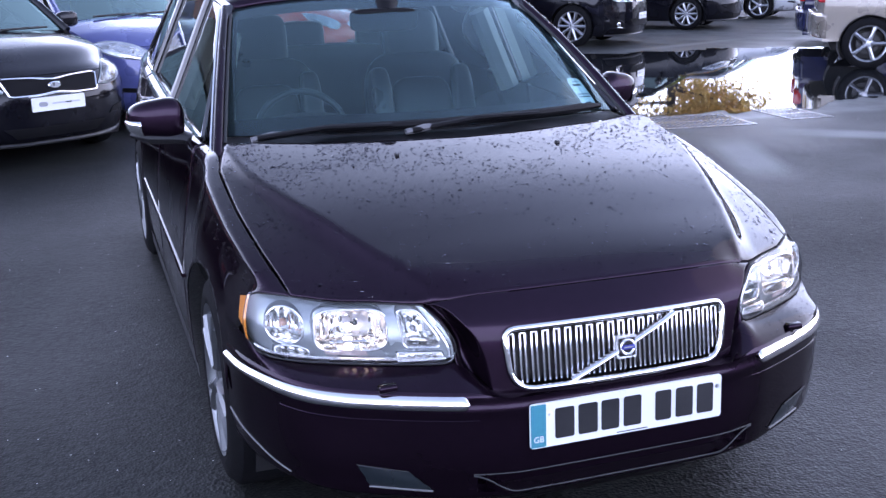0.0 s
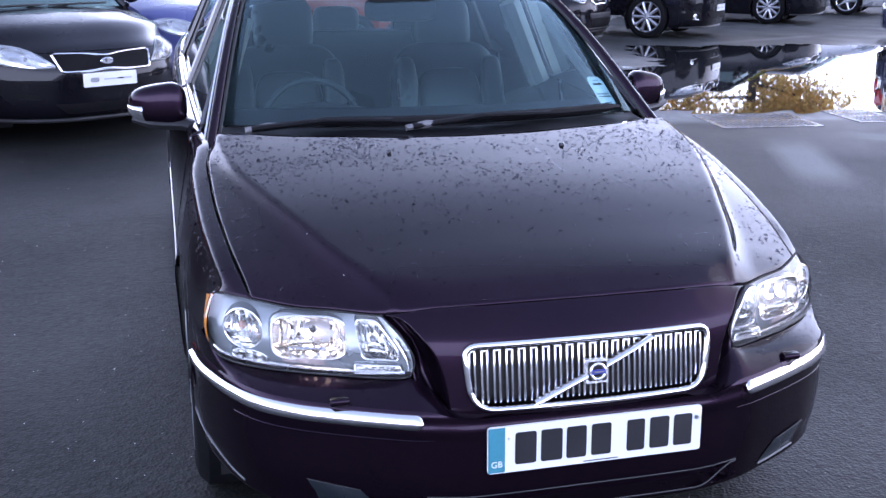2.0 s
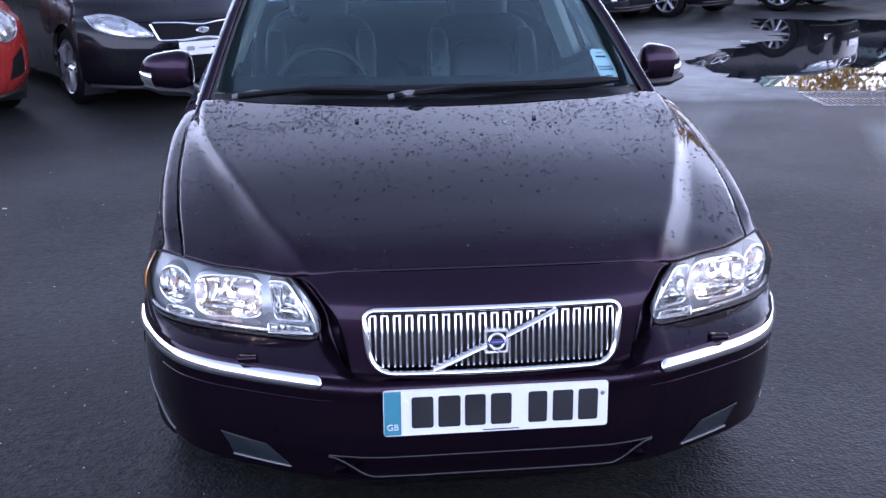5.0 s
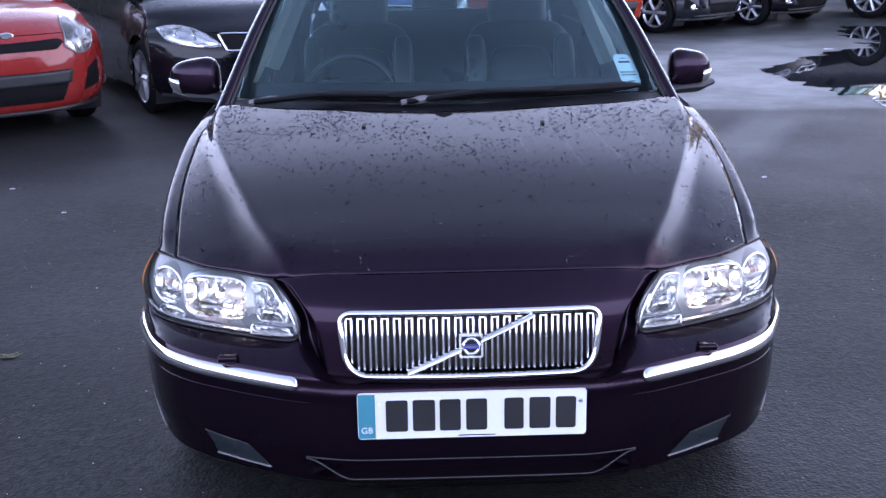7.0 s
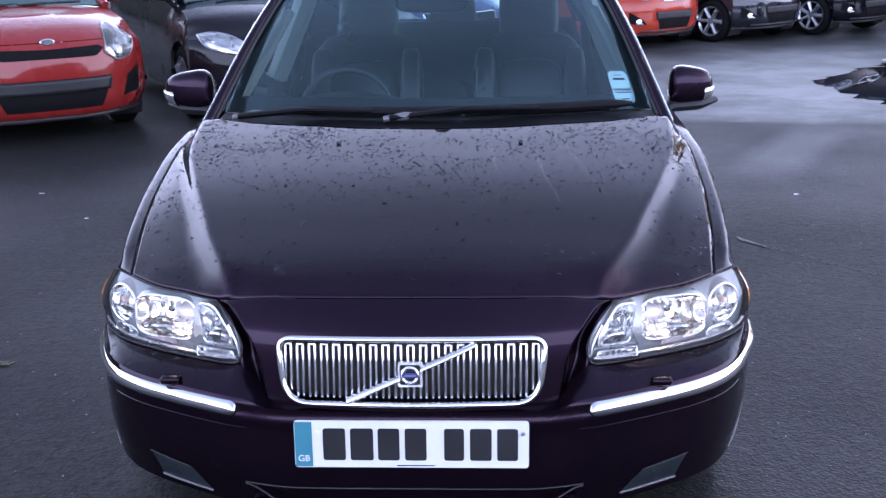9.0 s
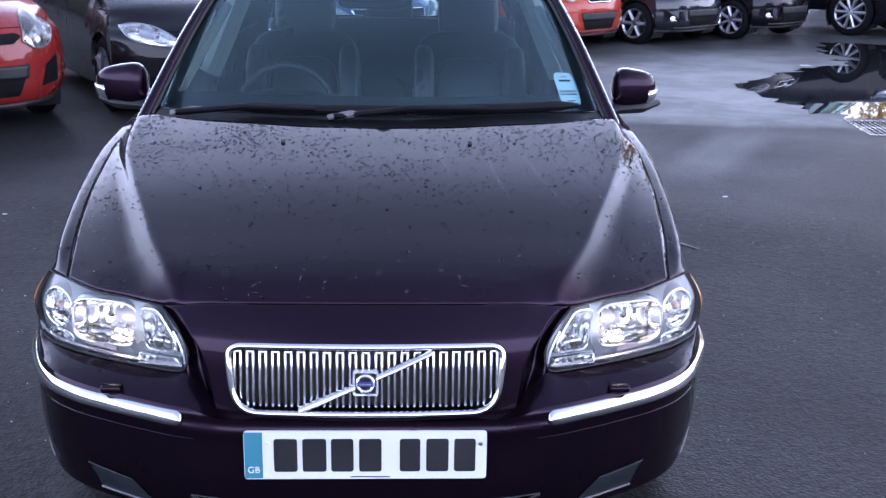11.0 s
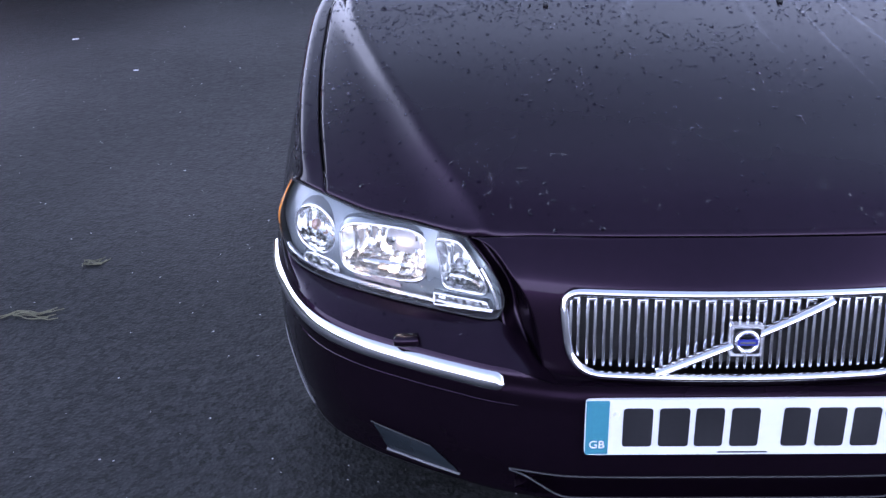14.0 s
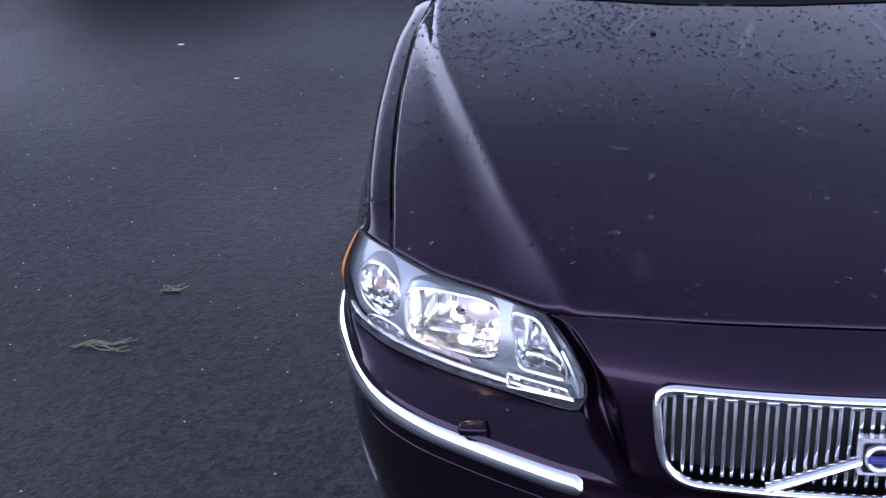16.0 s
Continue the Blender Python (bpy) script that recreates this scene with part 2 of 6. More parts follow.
DARKGLASS = glass("dark_side_glass", (0.13, 0.17, 0.17), 1.6)
WIPERBLACK = mat("wiper_black", (0.004, 0.004, 0.005), 0.6, spec=0.12)
HOLDER = mat("plate_holder_grey", (0.012, 0.013, 0.015), 0.55)
INTAKE = mat("dark_mesh", (0.004, 0.004, 0.005), 0.75, vary=0.2, spec=0.12)
GREYARM = mat("grey_wiper_arm", (0.12, 0.12, 0.125), 0.45)
WATERRUN = glass("water_run", (0.99, 0.99, 0.99), 1.33, 0.42)
WATERRUN.node_tree.links.remove(WATERRUN.node_tree.nodes["Mix Shader"].inputs[0].links[0])
WATERRUN.node_tree.nodes["Mix Shader"].inputs[0].default_value = 0.05
WATERDROP = glass("water_drop", (0.70, 0.70, 0.76), 1.33)
FOGLENS = mat("fog_lens", (0.010, 0.015, 0.018), 0.25, coat=0.3, vary=0.1)

# ---- ground ----
def asphalt():
    m = mat("wet_tarmac", (0.0095, 0.0106, 0.0104), 0.55, vary=0.35, scale=0.9, rough_vary=0.0, spec=0.20)
    nt, p = m.node_tree, m.node_tree.nodes["Principled BSDF"]
    co = nt.nodes.new("ShaderNodeTexCoord")
    damp, stone, chip, damp2 = (nt.nodes.new("ShaderNodeTexNoise") for _ in range(4))
    vor = nt.nodes.new("ShaderNodeTexVoronoi")
    for n, s, d in ((damp, 0.35, 5), (stone, 60, 3), (chip, 26, 5), (damp2, 0.8, 5)):
        n.inputs["Scale"].default_value, n.inputs["Detail"].default_value = s, d
        nt.links.new(co.outputs["Object"], n.inputs["Vector"])
    vor.inputs["Scale"].default_value = 95
    nt.links.new(co.outputs["Object"], vor.inputs["Vector"])
    rr = nt.nodes.new("ShaderNodeMapRange")
    rr.inputs["From Min"].default_value, rr.inputs["From Max"].default_value = 0.38, 0.62
    rr.inputs["To Min"].default_value, rr.inputs["To Max"].default_value = 0.54, 0.74
    nt.links.new(damp.outputs["Fac"], rr.inputs["Value"])
    # damp film round the standing water
    sep = nt.nodes.new("ShaderNodeVectorMath")
    sep.operation = "DISTANCE"
    sep.inputs[1].default_value = (7.4, 9.6, 0)
    nt.links.new(co.outputs["Object"], sep.inputs[0])
    film = nt.nodes.new("ShaderNodeMapRange")
    film.inputs["From Min"].default_value, film.inputs["From Max"].default_value = 4.2, 6.4
    film.inputs["To Min"].default_value, film.inputs["To Max"].default_value = 1.0, 0.0
    wob = nt.nodes.new("ShaderNodeMath")
    wob.operation = "MULTIPLY_ADD"
    wob.inputs[1].default_value = -3.4
    nt.links.new(damp2.outputs["Fac"], wob.inputs[0])
    shift = nt.nodes.new("ShaderNodeMath")
    shift.operation = "ADD"
    shift.inputs[1].default_value = 1.7
    nt.links.new(sep.outputs["Value"], shift.inputs[0])
    nt.links.new(shift.outputs[0], wob.inputs[2])
    nt.links.new(wob.outputs[0], film.inputs["Value"])
    low = nt.nodes.new("ShaderNodeMix")
    low.inputs["B"].default_value = 0.44
    nt.links.new(film.outputs["Result"], low.inputs["Factor"])
    nt.links.new(rr.outputs["Result"], low.inputs["A"])
    nt.links.new(low.outputs["Result"], p.inputs["Roughness"])
    sheen = nt.nodes.new("ShaderNodeMix")
    sheen.inputs["A"].default_value, sheen.inputs["B"].default_value = 0.20, 0.22
    nt.links.new(film.outputs["Result"], sheen.inputs["Factor"])
    nt.links.new(sheen.outputs["Result"], p.inputs["Specular IOR Level"])
    # a paler, ragged patch beside the water, and drying tyre trails
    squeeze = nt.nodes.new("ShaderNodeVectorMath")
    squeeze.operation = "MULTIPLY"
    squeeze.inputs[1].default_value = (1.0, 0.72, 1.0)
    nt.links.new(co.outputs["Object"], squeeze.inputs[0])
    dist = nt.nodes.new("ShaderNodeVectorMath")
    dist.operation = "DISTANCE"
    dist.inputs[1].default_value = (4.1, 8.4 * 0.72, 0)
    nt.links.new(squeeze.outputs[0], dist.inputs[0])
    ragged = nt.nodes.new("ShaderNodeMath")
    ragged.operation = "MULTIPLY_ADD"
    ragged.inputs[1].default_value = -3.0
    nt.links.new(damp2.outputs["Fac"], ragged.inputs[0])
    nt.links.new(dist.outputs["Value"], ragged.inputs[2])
    pale_patch = nt.nodes.new("ShaderNodeMapRange")
    pale_patch.inputs["From Min"].default_value, pale_patch.inputs["From Max"].default_value = 0.3, 2.5
    pale_patch.inputs["To Min"].default_value, pale_patch.inputs["To Max"].default_value = 0.95, 0.0
    nt.links.new(ragged.outputs[0], pale_patch.inputs["Value"])
    # the newer, darker surfacing ends in a straight joint this side of the water
    across = nt.nodes.new("ShaderNodeVectorMath")
    across.operation = "DOT_PRODUCT"
    across.inputs[1].default_value = (0.09, 1.0, 0.0)
    nt.links.new(co.outputs["Object"], across.inputs[0])
    wavy = nt.nodes.new("ShaderNodeMath")
    wavy.operation = "MULTIPLY_ADD"
    wavy.inputs[1].default_value = 0.45
    nt.links.new(damp2.outputs["Fac"], wavy.inputs[0])
    nt.links.new(across.outputs["Value"], wavy.inputs[2])
    joint = nt.nodes.new("ShaderNodeMapRange")
    joint.inputs["From Min"].default_value, joint.inputs["From Max"].default_value = 6.92, 7.10
    nt.links.new(wavy.outputs[0], joint.inputs["Value"])
    older = nt.nodes.new("ShaderNodeMath")
    older.operation = "MULTIPLY"
    nt.links.new(pale_patch.outputs["Result"], older.inputs[0])
    nt.links.new(joint.outputs["Result"], older.inputs[1])
    # sky sheen on the far tarmac, put into the colour as a paler patch
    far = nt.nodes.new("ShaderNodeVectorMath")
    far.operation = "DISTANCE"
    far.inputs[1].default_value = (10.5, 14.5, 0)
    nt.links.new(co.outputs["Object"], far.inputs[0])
    lighter = nt.nodes.new("ShaderNodeMapRange")
    lighter.inputs["From Min"].default_value, lighter.inputs["From Max"].default_value = 2.5, 7.5
    lighter.inputs["To Min"].default_value, lighter.inputs["To Max"].default_value = 0.45, 0.0
    nt.links.new(far.outputs["Value"], lighter.inputs["Value"])
    more = nt.nodes.new("ShaderNodeMath")
    more.operation = "MAXIMUM"
    nt.links.new(older.outputs[0], more.inputs[0])
    nt.links.new(lighter.outputs["Result"], more.inputs[1])
    patchy = nt.nodes.new("ShaderNodeTexNoise")
    patchy.inputs["Scale"].default_value, patchy.inputs["Detail"].default_value, patchy.inputs["Roughness"].default_value = 1.3, 8, 0.68
    nt.links.new(co.outputs["Object"], patchy.inputs["Vector"])
    worn = nt.nodes.new("ShaderNodeMapRange")
    worn.inputs["From Min"].default_value, worn.inputs["From Max"].default_value = 0.42, 0.58
    worn.inputs["To Min"].default_value, worn.inputs["To Max"].default_value = 0.45, 1.0
    nt.links.new(patchy.outputs["Fac"], worn.inputs["Value"])
    spread = nt.nodes.new("ShaderNodeMath")
    spread.operation = "MULTIPLY"
    nt.links.new(more.outputs[0], spread.inputs[0])
    nt.links.new(worn.outputs["Result"], spread.inputs[1])
    marks = spread.outputs[0]
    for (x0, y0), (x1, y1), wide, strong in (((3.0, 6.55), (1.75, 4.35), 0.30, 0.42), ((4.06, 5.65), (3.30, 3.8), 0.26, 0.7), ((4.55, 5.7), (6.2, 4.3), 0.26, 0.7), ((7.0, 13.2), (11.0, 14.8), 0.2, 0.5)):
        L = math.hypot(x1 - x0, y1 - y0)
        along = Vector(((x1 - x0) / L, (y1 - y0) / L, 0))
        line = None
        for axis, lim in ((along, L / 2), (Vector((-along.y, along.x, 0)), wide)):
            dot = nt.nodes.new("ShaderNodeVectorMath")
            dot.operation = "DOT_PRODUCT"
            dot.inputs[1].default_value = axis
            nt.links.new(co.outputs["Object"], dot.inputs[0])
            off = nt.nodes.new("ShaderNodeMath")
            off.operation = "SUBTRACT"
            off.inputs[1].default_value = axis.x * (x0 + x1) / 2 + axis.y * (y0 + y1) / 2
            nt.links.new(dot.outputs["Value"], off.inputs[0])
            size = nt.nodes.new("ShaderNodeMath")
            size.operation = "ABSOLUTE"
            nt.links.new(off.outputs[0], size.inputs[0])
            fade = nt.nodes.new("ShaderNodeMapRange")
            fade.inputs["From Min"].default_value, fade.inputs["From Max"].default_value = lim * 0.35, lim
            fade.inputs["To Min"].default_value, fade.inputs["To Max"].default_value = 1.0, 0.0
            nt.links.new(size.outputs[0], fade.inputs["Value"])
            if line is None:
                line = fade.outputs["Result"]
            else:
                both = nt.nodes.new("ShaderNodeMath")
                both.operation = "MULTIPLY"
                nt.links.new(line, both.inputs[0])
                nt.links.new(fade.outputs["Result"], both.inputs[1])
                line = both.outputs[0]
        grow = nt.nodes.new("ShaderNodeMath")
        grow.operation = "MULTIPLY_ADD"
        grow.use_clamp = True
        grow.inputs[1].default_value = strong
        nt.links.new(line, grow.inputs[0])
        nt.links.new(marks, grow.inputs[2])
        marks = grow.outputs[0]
    # pale and dark stones of the aggregate
    cell = nt.nodes.new("ShaderNodeTexVoronoi")
    cell.inputs["Scale"].default_value = 64
    nt.links.new(co.outputs["Object"], cell.inputs["Vector"])
    grey = nt.nodes.new("ShaderNodeRGBToBW")
    nt.links.new(cell.outputs["Color"], grey.inputs[0])
    tone = nt.nodes.new("ShaderNodeMapRange")
    tone.inputs["From Min"].default_value, tone.inputs["From Max"].default_value = 0.15, 0.85
    tone.inputs["To Min"].default_value, tone.inputs["To Max"].default_value = 0.42, 1.85
    nt.links.new(grey.outputs[0], tone.inputs["Value"])
    old = p.inputs["Base Color"].links[0].from_socket
    stones = nt.nodes.new("ShaderNodeMix")
    stones.data_type, stones.blend_type = "RGBA", "MULTIPLY"
    stones.inputs["Factor"].default_value = 1.0
    nt.links.new(old, stones.inputs["A"])
    nt.links.new(tone.outputs["Result"], stones.inputs["B"])
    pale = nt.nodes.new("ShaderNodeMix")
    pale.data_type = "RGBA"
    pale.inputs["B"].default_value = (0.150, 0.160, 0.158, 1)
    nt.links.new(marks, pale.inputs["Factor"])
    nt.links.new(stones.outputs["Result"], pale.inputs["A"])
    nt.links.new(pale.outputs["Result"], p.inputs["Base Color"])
    add = nt.nodes.new("ShaderNodeMath")
    add.operation = "MULTIPLY_ADD"
    add.inputs[1].default_value = 1.6
    nt.links.new(chip.outputs["Fac"], add.inputs[0])
    nt.links.new(vor.outputs["Distance"], add.inputs[2])
    b = nt.nodes.new("ShaderNodeBump")
    b.inputs["Distance"].default_value = 0.004
    calm = nt.nodes.new("ShaderNodeMapRange")
    calm.inputs["To Min"].default_value, calm.inputs["To Max"].default_value = 0.56, 0.06
    nt.links.new(film.outputs["Result"], calm.inputs["Value"])
    nt.links.new(calm.outputs["Result"], b.inputs["Strength"])
    nt.links.new(add.outputs[0], b.inputs["Height"])
    nt.links.new(b.outputs["Normal"], p.inputs["Normal"])
    return m


bm = bmesh.new()
grid(lambda u, v: Vector((lerp(-400, 400, u), lerp(-300, 500, v), 0)), 8, 8, bm)
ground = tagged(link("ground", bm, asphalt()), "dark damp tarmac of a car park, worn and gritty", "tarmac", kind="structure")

WATER = mat("standing_water", (0.010, 0.011, 0.012), 0.02, vary=0.1, rough_vary=0.0, spec=0.5)
WATER.node_tree.nodes["Principled BSDF"].inputs["IOR"].default_value = 1.333


def puddle(name, cx, cy, reach, seed, label):
    """Standing water whose reach from its middle is given by the angle in degrees."""
    bm = bmesh.new()
    n = 420
    ring = []
    f = curve1(reach)
    for k in range(n):
        a = 2 * math.pi * k / n
        d = Vector((math.cos(a), math.sin(a), 0))
        j = 1 + 0.06 * noise.noise(d * 5 + Vector((seed, 3, 0))) + 0.09 * noise.noise(d * 14 + Vector((seed, 7, 0))) + 0.05 * noise.noise(d * 40 + Vector((seed, 7, 0)))
        ring.append(bm.verts.new((cx + f(360 * k / n) * j * d.x, cy + f(360 * k / n) * j * d.y, 0.004)))
    bm.faces.new(ring)
    return tagged(link(name, bm, WATER, False), label, "puddle", kind="structure")


puddle("puddle", 8.0, 9.9, [(0, 4.2), (30, 3.6), (60, 3.4), (90, 3.1), (122, 3.7), (140, 3.0), (158, 2.6), (178, 3.5), (190, 4.3), (197, 4.7), (203, 4.9), (207, 4.85), (214, 5.0), (219, 5.05), (225, 4.5), (232, 4.2), (240, 3.35), (252, 2.95), (270, 2.8), (300, 3.2), (330, 4.2), (360, 4.2)], 3.1, "large still puddle mirroring the sky and cars")

# ---- the dark estate car: front at y = 0, facing -y, middle plane x = 0 ----
car = thing("estate_car", "dark aubergine estate car, wet, headlamps lit, parked on tarmac", "car")

PLAN = path3([(0, 0, 0), (0.13, 0, 0), (0.26, 0.002, 0), (0.40, 0.030, 0), (0.50, 0.072, 0), (0.58, 0.112, 0), (0.66, 0.158, 0), (0.735, 0.222, 0), (0.785, 0.298, 0), (0.822, 0.390, 0), (0.848, 0.490, 0), (0.862, 0.585, 0)])
hood_front = curve1([(0, 0.105), (0.2, 0.112), (0.34, 0.130), (0.40, 0.147), (0.46, 0.174), (0.55, 0.240), (0.65, 0.308), (0.74, 0.392)])
hood_rear = curve1([(0, 1.056), (0.2, 1.070), (0.36, 1.103), (0.55, 1.148), (0.66, 1.195), (0.74, 1.245)])
hood_edge = curve1([(0.385, 0.732), (0.62, 0.766), (0.86, 0.784), (1.05, 0.787), (1.17, 0.770), (1.235, 0.735)])
z_mid = curve1([(0.09, 0.766), (0.20, 0.811), (0.40, 0.860), (0.65, 0.912), (0.94, 0.958), (1.20, 0.997)])
z_edge = curve1([(0.16, 0.662), (0.385, 0.737), (0.62, 0.806), (0.86, 0.866), (1.05, 0.912), (1.24, 0.956)])
crease = curve1([(0.10, 0.375), (0.276, 0.462), (0.40, 0.520), (0.524, 0.567), (0.733, 0.646), (0.977, 0.720), (1.2, 0.75)])


def hood_rough(x, y):
    a, zc, ze = abs(x), z_mid(y), z_edge(y)
    xe, xs = hood_edge(y), crease(y)
    w = lerp(0.044, 0.021, smooth(0.2, 1.0, y))
    drop = zc - ze
    step = (1 - (1 - min(max((a - xs - 0.3 * w) / (1.6 * w), 0), 1)) ** 2) * lerp(0.75, 1.0, smooth(0.12, 0.34, y))
    inner = 0.40 * (a / xe) ** 2
    return zc - drop * (inner + 0.21 * step + 0.39 * min(max((a - xs) / (xe - xs), 0), 1) ** 1.1)


shut_z = curve1([(0, 0.771), (0.2, 0.769), (0.34, 0.7635), (0.40, 0.754), (0.46, 0.742), (0.55, 0.739), (0.65, 0.734), (0.74, 0.734)])


def hood_z(x, y):
    """The bonnet's height: crowned, with a crease, run down to an even front shut line."""
    a = min(abs(x), 0.74)
    yf = hood_front(a)
    return hood_rough(x, y) + (shut_z(a) - hood_rough(a, yf)) * math.exp(-((y - yf) / 0.05) ** 2)


def hood_point(u, v):
    s = 2 * u - 1
    s = math.copysign(abs(s) ** 0.85, s)
    ye = lerp(0.388, 1.232, v)
    x = s * (hood_edge(ye) - 0.003)
    y = lerp(hood_front(abs(x)) + 0.003, hood_rear(abs(x)), v)
    return Vector((x, y, hood_z(x, y)))


part("bonnet", grid(hood_point, 170, 70), PAINT, car, "dark aubergine bonnet with two raised creases, beaded with rain", thick=0.003)

# bumper: rows from the lower lip to the shelf under the headlamps
lamp_low = path3([(0.402, 0.118, 0.624), (0.407, 0.119, 0.612), (0.422, 0.126, 0.605), (0.50, 0.168, 0.598), (0.64, 0.246, 0.592), (0.735, 0.318, 0.586), (0.784, 0.372, 0.584), (0.811, 0.410, 0.592), (0.828, 0.452, 0.616)])
lamp_top = path3([(0.462, 0.176, 0.740), (0.55, 0.240, 0.736), (0.65, 0.306, 0.731), (0.735, 0.388, 0.732), (0.784, 0.448, 0.728), (0.812, 0.505, 0.712)])
plan_in = curve1([(0.20, 0.13), (0.24, 0.085), (0.268, 0.040), (0.286, 0.018), (0.325, 0.012), (0.36, 0.006), (0.41, 0.003), (0.49, 0.002), (0.515, 0.0), (0.535, 0.004), (0.548, 0.004), (0.560, 0.010)])


def plan_point(s, z, inset=0.0):
    p, q = PLAN(s), PLAN(min(s + 0.002, 1))
    o = PLAN(max(s - 0.002, 0))
    t = (q - o).normalized()
    n = Vector((-t.y, t.x, 0))
    p = p + n * inset
    return Vector((max(p.x, 0), p.y, z))


def bumper_top(x):
    """The bumper's upper edge, which dips below the grille."""
    return lerp(0.543, 0.560, smooth(0.30, 0.40, x))


def bumper_point(s, v):
    zs = lerp(0.20, bumper_top(PLAN(s).x), v)
    slit = 1 - smooth(0.345, 0.385, PLAN(s).x)
    return plan_point(s, zs, plan_in(zs) + 0.045 * slit * (0.298 < zs < 0.347))


part("front_bumper", mirrored(grid(bumper_point, 80, 96)), PAINT, car, "dark lower bumper with a slim air slot")


def shelf_point(s, v):
    a = plan_point(s, bumper_top(PLAN(s).x), lerp(0.006, 0.010, smooth(0.30, 0.40, PLAN(s).x)))
    x = a.x
    if x < 0.395:
        b = Vector((x, lerp(0.045, 0.105, smooth(0.25, 0.395, x)), lerp(0.539, 0.60, smooth(0.30, 0.395, x))))
    else:
        lo, hi = 0.0, 1.0
        for _ in range(24):
            m = (lo + hi) / 2
            lo, hi = (m, hi) if lamp_low(m).x < min(x, 0.83) else (lo, m)
        b = lamp_low(lo) + Vector((0, 0, -0.004))
        if x > 0.825:
            b = lerp(b, Vector((0.862, 0.585, 0.66)), smooth(0.825, 0.862, x))
    p = lerp(a, b, v)
    return p + Vector((0, -0.003, 0.002)) * math.sin(math.pi * v) * smooth(0.3, 0.45, x)


part("bumper_shelf", mirrored(grid(shelf_point, 60, 8)), PAINT, car)

# nose panel round the grille
G_TOP, G_BOT = 0.700, 0.553


def nose_half(z):
    return curve1([(0.50, 0.325), (0.556, 0.332), (0.62, 0.343), (0.67, 0.360), (0.70, 0.380), (0.725, 0.412), (0.748, 0.452)])(z)


def nose_point(u, v):
    s = 2 * u - 1
    z0 = lerp(0.534, 0.762, v)
    xe = nose_half(min(z0, 0.748))
    x = s * xe
    top = hood_front(abs(x))
    y = lerp(0.022, 0.0, smooth(0.55, 0.56, z0))
    y = curve1([(0.548, 0.018), (0.60, 0.024), (0.66, 0.032), (0.70, 0.042), (0.73, 0.062), (0.762, 0.105)])(z0) + 0.35 * x * x
    if z0 > 0.70:
        y = lerp(y, top, smooth(0.70, 0.762, z0))
    z = lerp(z0, hood_z(x, max(top, 0.10)), smooth(0.70, 0.762, z0))
    return Vector((x, y, z))


def grille_hole(c):
    h = curve1([(0.548, 0.280), (0.60, 0.293), (0.70, 0.304)])(c.z)
    dx, dz = abs(c.x) - (h - 0.036), max(c.z - (G_TOP - 0.034), (G_BOT + 0.050) - c.z if c.z < 0.62 else -1)
    if dx > 0 and dz > 0 and dx * dx + dz * dz > (0.034 if c.z > 0.62 else 0.052) ** 2:
        return False
    return G_BOT + 0.002 < c.z < G_TOP - 0.002 and abs(c.x) < h - 0.004


bm = grid(nose_point, 170, 92)
bmesh.ops.delete(bm, geom=[f for f in bm.faces if grille_hole(f.calc_center_median())], context="FACES")
part("nose_panel", bm, PAINT, car, thick=0.003)


def channel_point(u, v):
    z = lerp(0.556, 0.742, v)
    xi = nose_half(z)
    a = nose_point(1.0, (z - 0.534) / 0.228)
    lamp = path3([(0.362, 0.075, 0.556), (0.400, 0.116, 0.612), (0.402, 0.124, 0.65), (0.422, 0.144, 0.70), (0.460, 0.174, 0.742)])
    b = lamp(v)
    p = lerp(a, b, u)
    return p + Vector((0, 0.045, 0)) * math.sin(math.pi * u) ** 1.5 * (0.35 + 0.65 * math.sin(math.pi * min(v * 0.9 + 0.1, 1)))


for side in (1, -1):
    bm = grid(channel_point, 24, 40)
    part("nose_channel", bm if side > 0 else flip(bm), PAINT, car)

# wings, doors and rear quarters
belt = curve1([(0.385, 0.735), (0.45, 0.754), (0.62, 0.803), (0.86, 0.863), (1.05, 0.909), (1.25, 0.950), (1.6, 0.955), (2.6, 0.985), (3.6, 1.02), (4.55, 1.03)])
belt_x = curve1([(0.385, 0.735), (0.45, 0.744), (0.62, 0.7675), (0.86, 0.7855), (1.05, 0.7885), (1.2, 0.772), (1.5, 0.790), (2.5, 0.800), (3.6, 0.790), (4.55, 0.72)])
side_w = curve1([(0.45, 0.842), (0.60, 0.866), (0.80, 0.884), (1.1, 0.892), (1.8, 0.888), (2.8, 0.886), (3.7, 0.884), (4.3, 0.865), (4.6, 0.80)])
sect = curve1([(0, 0), (0.016, 0.31), (0.032, 0.38), (0.065, 0.42), (0.14, 0.52), (0.25, 0.68), (0.38, 0.85), (0.58, 1.0), (0.85, 0.96), (1.0, 0.86)])
HUBS = ((0.915, 0.325), (3.665, 0.325))


def side_point_at(y, z):
    zt = belt(y)
    k = min(max((zt - z) / (zt - 0.20), 0), 1)
    return Vector((lerp(belt_x(y), side_w(y), sect(k)), y, z))


